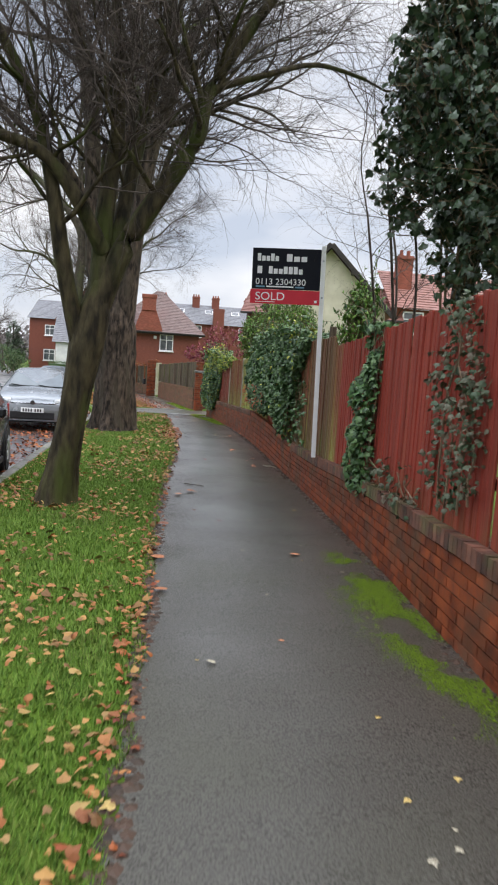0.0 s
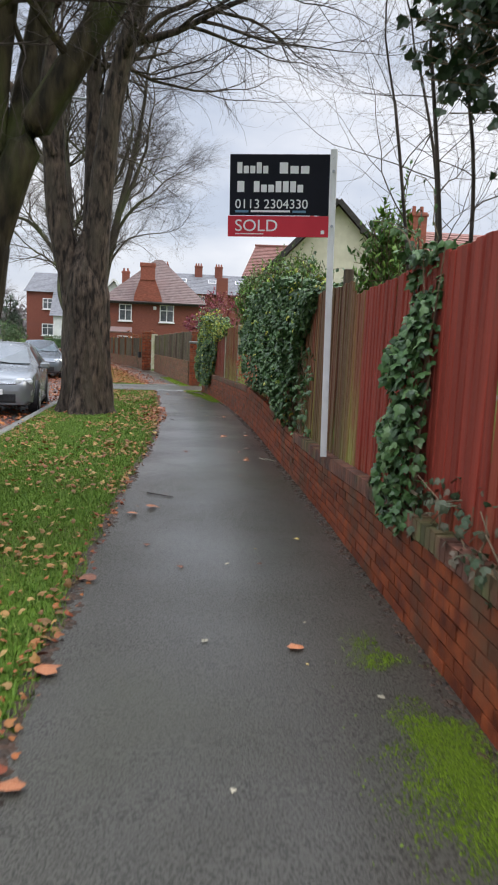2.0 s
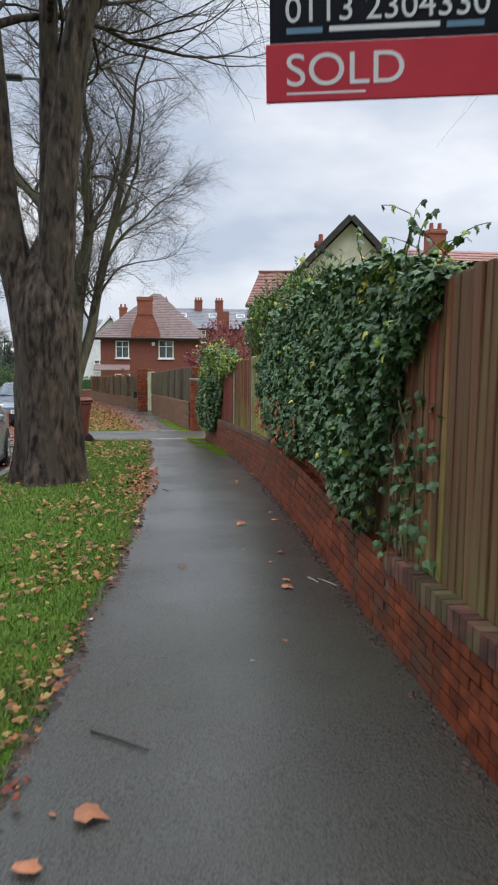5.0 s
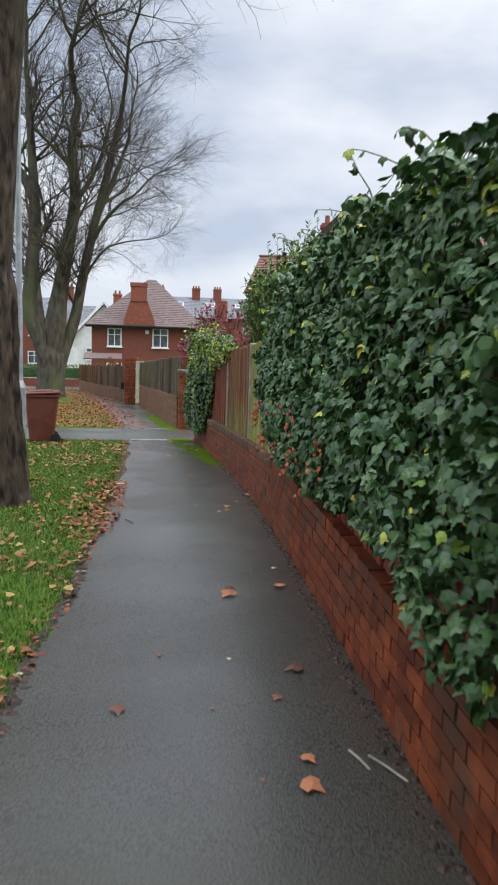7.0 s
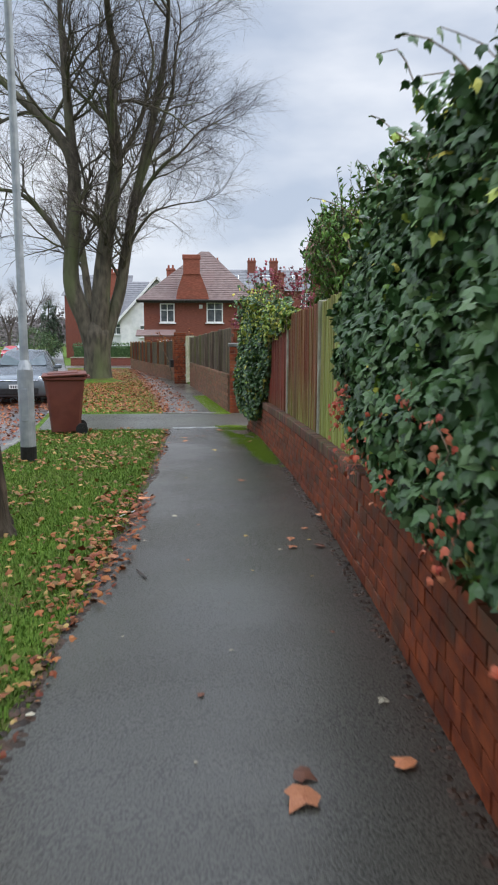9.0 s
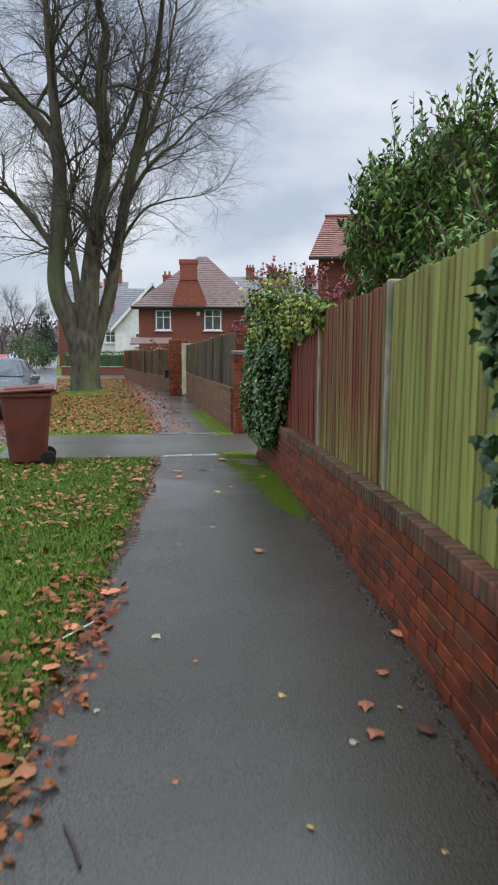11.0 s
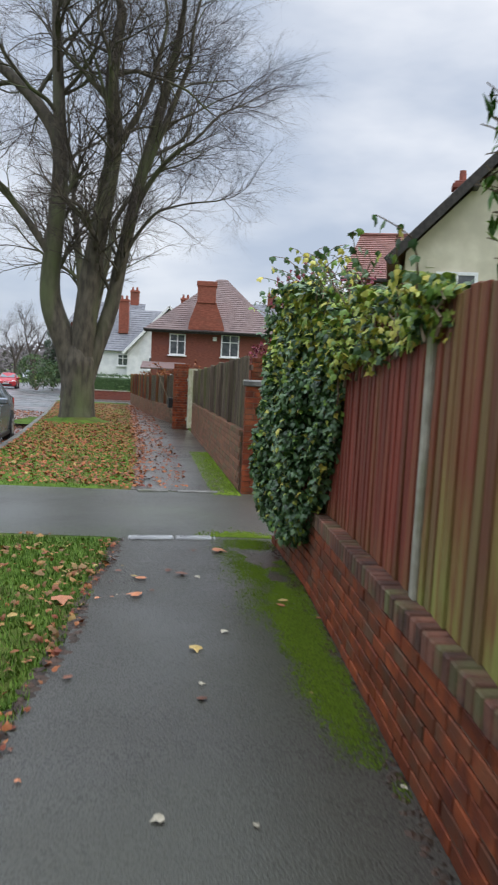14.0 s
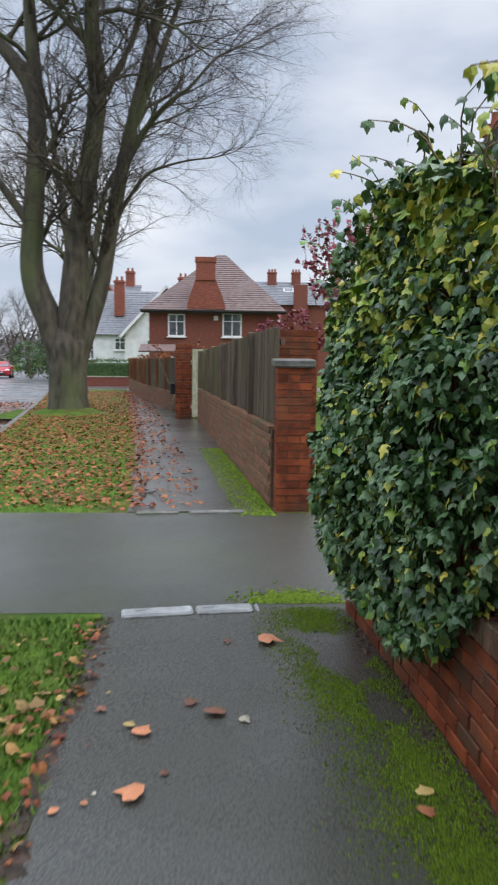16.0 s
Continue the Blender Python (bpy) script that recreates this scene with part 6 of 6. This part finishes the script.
window(h5, 8.7, 3.1, 1.15, 1.25, Y5, 1)
window(h5, 8.7, 0.4, 1.4, 1.3, Y5, 1)
dish = part("satellite_dish", tube(0.24, 0.07, 0, 0.09, 18, turn=Matrix.Translation((7.75, Y5 - 0.35, 3.25)) @ Matrix.Rotation(math.radians(65), 4, "X") @ Matrix.Rotation(math.pi, 4, "X")), M_KERB, h5)
part("dish_arm", box((0.04, 0.4, 0.04), (7.8, Y5 - 0.2, 3.1), 0.005), M_GALV, dish)
part("vent", box((0.22, 0.03, 0.22), (7.95, Y5 - 0.012, 3.95), 0.004), M_RENDER_CREAM, h5)
chimney(h5, 8.9, Y5 + 3.0, 5.2, 6.9, 0.5, 0.5, 1, M_HOUSE_BRICK)

# red-roofed house behind it
h6 = thing("house", turned(6.35, 44.4, -14), "brick house with red tiled roof behind the fence", "house")
Y6, g6 = 44.5, gz(46)
part("wall", box((9, 6, 4.15 - g6), (11.0, Y6 + 3.2, (4.15 + g6) / 2)), M_HOUSE_BRICK, h6)
tiled("roof", [(6.15, Y6 - 0.1, 3.95), (15.8, Y6 - 0.1, 3.95), (15.8, Y6 + 3.2, 5.95), (6.55, Y6 + 3.2, 5.95)], M_TILE_RED, h6, 0.18)
part("ridge", box((9.3, 0.2, 0.12), (11.15, Y6 + 3.2, 5.99), 0.03), M_TILE_RED, h6)
tiled("roof", [(15.8, Y6 + 6.6, 3.95), (6.15, Y6 + 6.6, 3.95), (6.55, Y6 + 3.2, 5.95), (15.8, Y6 + 3.2, 5.95)], M_TILE_RED, h6, 0.3)
part("gutter", box((9.7, 0.12, 0.12), (11.0, Y6 - 0.15, 3.9), 0.02), M_DARK_WOOD, h6)
# another red roof seen above the fence
h7 = thing("house", Matrix(), "brick house with red roof and tall chimney", "house")
part("wall", box((8, 7, 6.6), (19.0, 46, 1.4)), M_HOUSE_BRICK, h7)
tiled("roof", [(14.7, 42.2, 4.7), (23.3, 42.2, 4.7), (23.3, 46, 7.2), (14.9, 46, 7.2)], M_TILE_RED, h7)
chimney(h7, 16.1, 44.5, 5.5, 8.0, 0.9, 0.8, 2, M_CHIMNEY)
window(h7, 16.2, 3.9, 1.3, 1.3, 42.5, 1)


# ---- verge: grass, fallen leaves, moss, dirt ----
def scatter(count, seed, zone, maker, lift=0.0):
    rng = random.Random(seed)
    h = Heap()
    for _ in range(count):
        got = zone(rng)
        if got:
            x, y = got
            maker(h, x, y, gz(y) + lift, rng)
    return h


def verge(y1, y2, left, right, bias=1.0):
    def z(rng):
        y = y1 + (y2 - y1) * rng.random() ** bias
        return rng.uniform(left(y), right(y)), y
    return z


def drifts(zone, seed, base=0.45):
    """Thins a zone out so that leaves lie in drifts."""
    def z(rng):
        x, y = zone(rng)
        k = noise.noise(Vector((x * 1.3, y * 0.8, seed))) + 0.5 * noise.noise(Vector((x * 4, y * 3, seed)))
        return (x, y) if rng.random() < base + 1.2 * k else None
    return z


def blade(h, x, y, z, rng):
    t, s, w = rng.uniform(0, 6.28), rng.uniform(0.015, 0.042), rng.uniform(0.0025, 0.0045) * (1 + y / 25)
    c, n = math.cos(t), math.sin(t)
    b = rng.uniform(0.2, 0.9) * s
    h.add([(x - c * w, y - n * w, z - 0.003), (x + c * w, y + n * w, z - 0.003), (x - n * b, y + c * b, z + s)], [(0, 1, 2)])


def fallen(big=1.0):
    def f(h, x, y, z, rng):
        s = rng.uniform(0.025, 0.06 + 0.035 * rng.random() ** 3) * big
        m = pose(x, y, z + 0.012 + rng.uniform(0, 0.025), rng.gauss(0, 22), rng.gauss(0, 22), rng.uniform(0, 360))
        h.add(*ivy_leaf(m, s, rng))
    return f


def blob(r1, r2, hh):
    def f(h, x, y, z, rng):
        r = rng.uniform(r1, r2)
        k = 5
        t0 = rng.uniform(0, 6)
        v = [(x + r * rng.uniform(0.7, 1.2) * math.cos(t0 + i * 6.283 / k), y + r * rng.uniform(0.7, 1.2) * math.sin(t0 + i * 6.283 / k), z) for i in range(k)]
        h.add(v + [(x, y, z + hh * rng.uniform(0.5, 1.3))], [(i, (i + 1) % k, k) for i in range(k)])
    return f


L1 = lambda y: kerb_x(y) + 0.02
tagged(scatter(230000, 301, verge(1.2, 25.4, lambda y: max(L1(y), -1.6), lambda y: edge_x(y) + 0.01 + 0.03 * math.sin(y * 7), 1.35), blade).done("grass", M_GRASS), "short wet green grass of the verge", "grass", kind="stuff")
tagged(scatter(24000, 302, verge(28.5, 48, L1, lambda y: edge2_x(y) - 0.1), blade).done("grass", M_GRASS), "thin grass under leaves round the far tree", "grass", kind="stuff")
tagged(scatter(8500, 303, drifts(verge(1.2, 25.4, lambda y: max(L1(y), -1.6), lambda y: edge_x(y) + 0.02), 4, 0.5), fallen(0.95), 0.012).done("fallen_leaves", M_FALLEN), "brown and yellow fallen leaves on the grass", "leaves", kind="stuff")
tagged(scatter(650, 304, verge(1.2, 25.4, lambda y: edge_x(y) - 0.12, lambda y: edge_x(y) + 0.07), fallen(0.7), 0.004).done("fallen_leaves", M_FALLEN_RED), "wet leaf litter along the path edge", "leaves", kind="stuff")
tagged(scatter(13000, 309, verge(28.6, 58, L1, lambda y: edge2_x(y) + 0.2), fallen(1.0), 0.008).done("fallen_leaves", M_FALLEN_RED), "rusty wet leaves on the far verge", "leaves", kind="stuff")
tagged(scatter(1100, 305, verge(28.6, 58, L1, lambda y: edge2_x(y) + 0.12), fallen(1.0), 0.01).done("fallen_leaves", M_FALLEN), "thick carpet of brown leaves under the far tree", "leaves", kind="stuff")
tagged(scatter(560, 316, drifts(verge(16.2, 20.0, lambda y: edge_x(y) - 0.38, lambda y: edge_x(y) + 0.16), 9, 0.6), fallen(1.0), 0.006).done("fallen_leaves", M_FALLEN_RED), "heap of rusty leaves at the path edge", "leaves", kind="stuff")
tagged(scatter(1600, 306, verge(28.6, 58, lambda y: edge2_x(y) - 0.1, lambda y: edge2_x(y) + 0.8), fallen(1.1), 0.008).done("fallen_leaves", M_FALLEN_RED), "trodden red-brown leaves on the far footpath", "leaves", kind="stuff")
tagged(scatter(6000, 307, verge(6, 50, lambda y: kerb_x(y) - 2.2, lambda y: kerb_x(y) - 0.15), fallen(1.3), -0.125).done("fallen_leaves", M_FALLEN_RED), "wet red-brown leaves in the gutter", "leaves", kind="stuff")
tagged(scatter(2200, 308, verge(1.0, 25.4, lambda y: edge_x(y) - 0.03, lambda y: edge_x(y) + 0.05 + 0.04 * math.sin(y * 3.1)), blob(0.012, 0.04, 0.01), 0.006).done("edge_dirt", M_DIRT), "crumbly soil along the edge of the path", "soil", kind="stuff")


def moss_zone(y1, y2, middle, spread, seed):
    """Moss that thins out on both sides of a line beside the wall and towards both ends, in clumps."""
    def z(rng):
        y = rng.uniform(y1, y2)
        d = middle(y) + rng.gauss(0, 1) * spread(y)
        clump = noise.noise(Vector((y * 1.7, d * 3, seed))) + 0.35 * noise.noise(Vector((y * 6, d * 8, seed)))
        ends = min(1.0, (y - y1) / (2.4 if seed == 2 else 1.0), (y2 - y) / 0.4 if seed == 2 else (y2 - y) / 1.2)
        if d < 0.012 or rng.random() > ends * (0.34 + 1.6 * clump):
            return None
        return wall_x(y) - d, y
    return z


tagged(scatter(62000, 311, moss_zone(2.8, 6.4, line([(3, 0.16), (4.6, 0.2), (5.6, 0.22), (6.4, 0.2)]), line([(3, 0.08), (4.5, 0.12), (5.6, 0.12), (6.4, 0.06)]), 1), blob(0.002, 0.0065, 0.006), 0.011).done("moss", M_MOSS), "bright green moss near the wall's foot", "moss", kind="stuff")
tagged(scatter(90000, 312, moss_zone(20.6, 25.6, line([(20.6, 0.06), (22, 0.12), (23.5, 0.2), (25.6, 0.25)]), line([(20.6, 0.04), (22, 0.08), (23.5, 0.12), (25.6, 0.13)]), 2), blob(0.002, 0.007, 0.007), 0.011).done("moss", M_MOSS), "bright green moss between path and wall", "moss", kind="stuff")
tagged(scatter(1500, 313, lambda r: (r.gauss(2.25, 0.13), 25.66 + abs(r.gauss(0, 0.1))), blob(0.006, 0.018, 0.008), 0.008).done("moss", M_MOSS), "moss clump by the edging stone", "moss", kind="stuff")
tagged(scatter(3000, 314, lambda r: (lambda y: (wall2_x(y) - 0.02 - r.random() ** 2.2 * 0.38, y))(r.uniform(28.3, 34)), blob(0.008, 0.022, 0.012), 0.008).done("moss", M_MOSS), "moss and grass at the foot of the far wall", "moss", kind="stuff")
tagged(scatter(1400, 315, verge(-2, 25.4, lambda y: wall_x(y) - 0.09, lambda y: wall_x(y) - 0.005), blob(0.01, 0.03, 0.012), 0.006).done("edge_dirt", M_DIRT), "dark debris along the foot of the wall", "soil", kind="stuff")

# single leaves on the path
rng = random.Random(77)
leaf_me = {}
for key, m_ in (("orange", M_LEAF_ORANGE), ("yellow", M_LEAF_YELLOW), ("brown", M_LEAF_BROWN), ("pale", M_LEAF_PALE)):
    v, f = ivy_leaf(Matrix(), 1.0, rng)
    v = [(a, b - 0.5, c + 0.16 + 0.25 * a * a) for a, b, c in v]
    me = bpy.data.meshes.new("fallen_leaf")
    me.from_pydata(v, [], f)
    me.materials.append(m_)
    leaf_me[key] = me
placed = [(0.28, 5.9, 0.13, "orange"), (1.45, 6.1, 0.09, "orange"), (0.8, 9.25, 0.13, "orange"), (2.0, 14.4, 0.13, "orange"), (2.4, 14.6, 0.1, "orange"), (2.05, 12.0, 0.1, "orange"), (2.2, 13.1, 0.1, "brown"),
          (2.15, 20.2, 0.1, "orange"), (1.12, 19.3, 0.14, "orange"), (1.0, 18.7, 0.09, "orange"), (0.97, 18.2, 0.1, "orange"), (1.05, 17.3, 0.1, "orange"), (2.05, 25.0, 0.14, "orange"), (1.75, 24.2, 0.1, "brown"), (1.45, 23.6, 0.11, "orange"),
          (1.0, 23.4, 0.15, "orange"), (0.62, 9.0, 0.1, "orange"), (1.3, 12.7, 0.08, "brown"), (0.35, 7.2, 0.13, "brown"), (1.9, 22.6, 0.08, "yellow"),
          (2.75, 18.50, 0.1, "orange"), (2.53, 18.04, 0.07, "orange"), (2.38, 17.71, 0.07, "orange"), (2.36, 17.48, 0.08, "orange"), (2.58, 17.51, 0.09, "brown"), (2.52, 17.70, 0.03, "yellow"), (1.18, 3.08, 0.035, "yellow"), (1.33, 2.55, 0.035, "yellow"), (1.07, 2.42, 0.035, "yellow"),
          (1.14, 2.13, 0.035, "pale"), (-0.02, 2.44, 0.06, "yellow"), (0.26, 5.02, 0.1, "orange"), (2.48, 23.59, 0.07, "yellow"), (2.46, 23.47, 0.07, "orange"), (1.46, 24.04, 0.09, "orange"), (1.65, 24.29, 0.07, "brown"), (2.04, 14.54, 0.09, "brown"), (2.08, 12.20, 0.07, "orange")]
for _ in range(90):
    y = rng.uniform(1.5, 25)
    u = rng.random()
    placed.append((edge_x(y) + (wall_x(y) - edge_x(y)) * (u * u if rng.random() < 0.5 else u), y, rng.choice((0.02, 0.025, 0.03, 0.04, 0.055)), rng.choice(("pale", "pale", "yellow", "brown", "orange", "brown"))))
words = {"orange": "wet orange maple-like leaf on the path", "yellow": "small yellow leaf on the wet path", "brown": "dark brown leaf on the wet path", "pale": "small pale leaf on the wet tarmac"}
for x, y, s, key in placed:
    o = new("fallen_leaf", leaf_me[key])
    o.matrix_world = pose(x, y, gz(y) + 0.014, rng.gauss(-1.6, 3), rng.gauss(0, 3), rng.uniform(0, 360)) @ Matrix.Diagonal((s, s, s, 1))
    tagged(o, words[key], "leaf", "fallen leaves on the path")
# a straw and a few twigs
for x1, y1, x2, y2, r, m_, name, label in ((0.93, 18.5, 1.13, 18.85, 0.005, M_SIGN_WHITE, "straw", "thin white straw lying on the path"), (2.33, 12.2, 2.42, 12.0, 0.007, M_POST, "stick", "short pale stick by the wall"), (2.26, 12.25, 2.3, 12.1, 0.007, M_POST, "stick", "short pale stick by the wall"),
                                    (1.25, 17.0, 1.33, 16.8, 0.006, M_TWIG, "twig", "dark twig on the tarmac"), (0.75, 9.9, 1.0, 9.7, 0.006, M_TWIG, "twig", "dark twig on the tarmac")):
    h = Heap()
    zz = lambda y: gz(y) + 0.02
    wire(h, [(x1, y1, zz(y1)), ((x1 + x2) / 2 + 0.005, (y1 + y2) / 2, zz((y1 + y2) / 2)), (x2, y2, zz(y2))], r, r * 0.8, 6)
    tagged(h.done(name, m_), label, name)
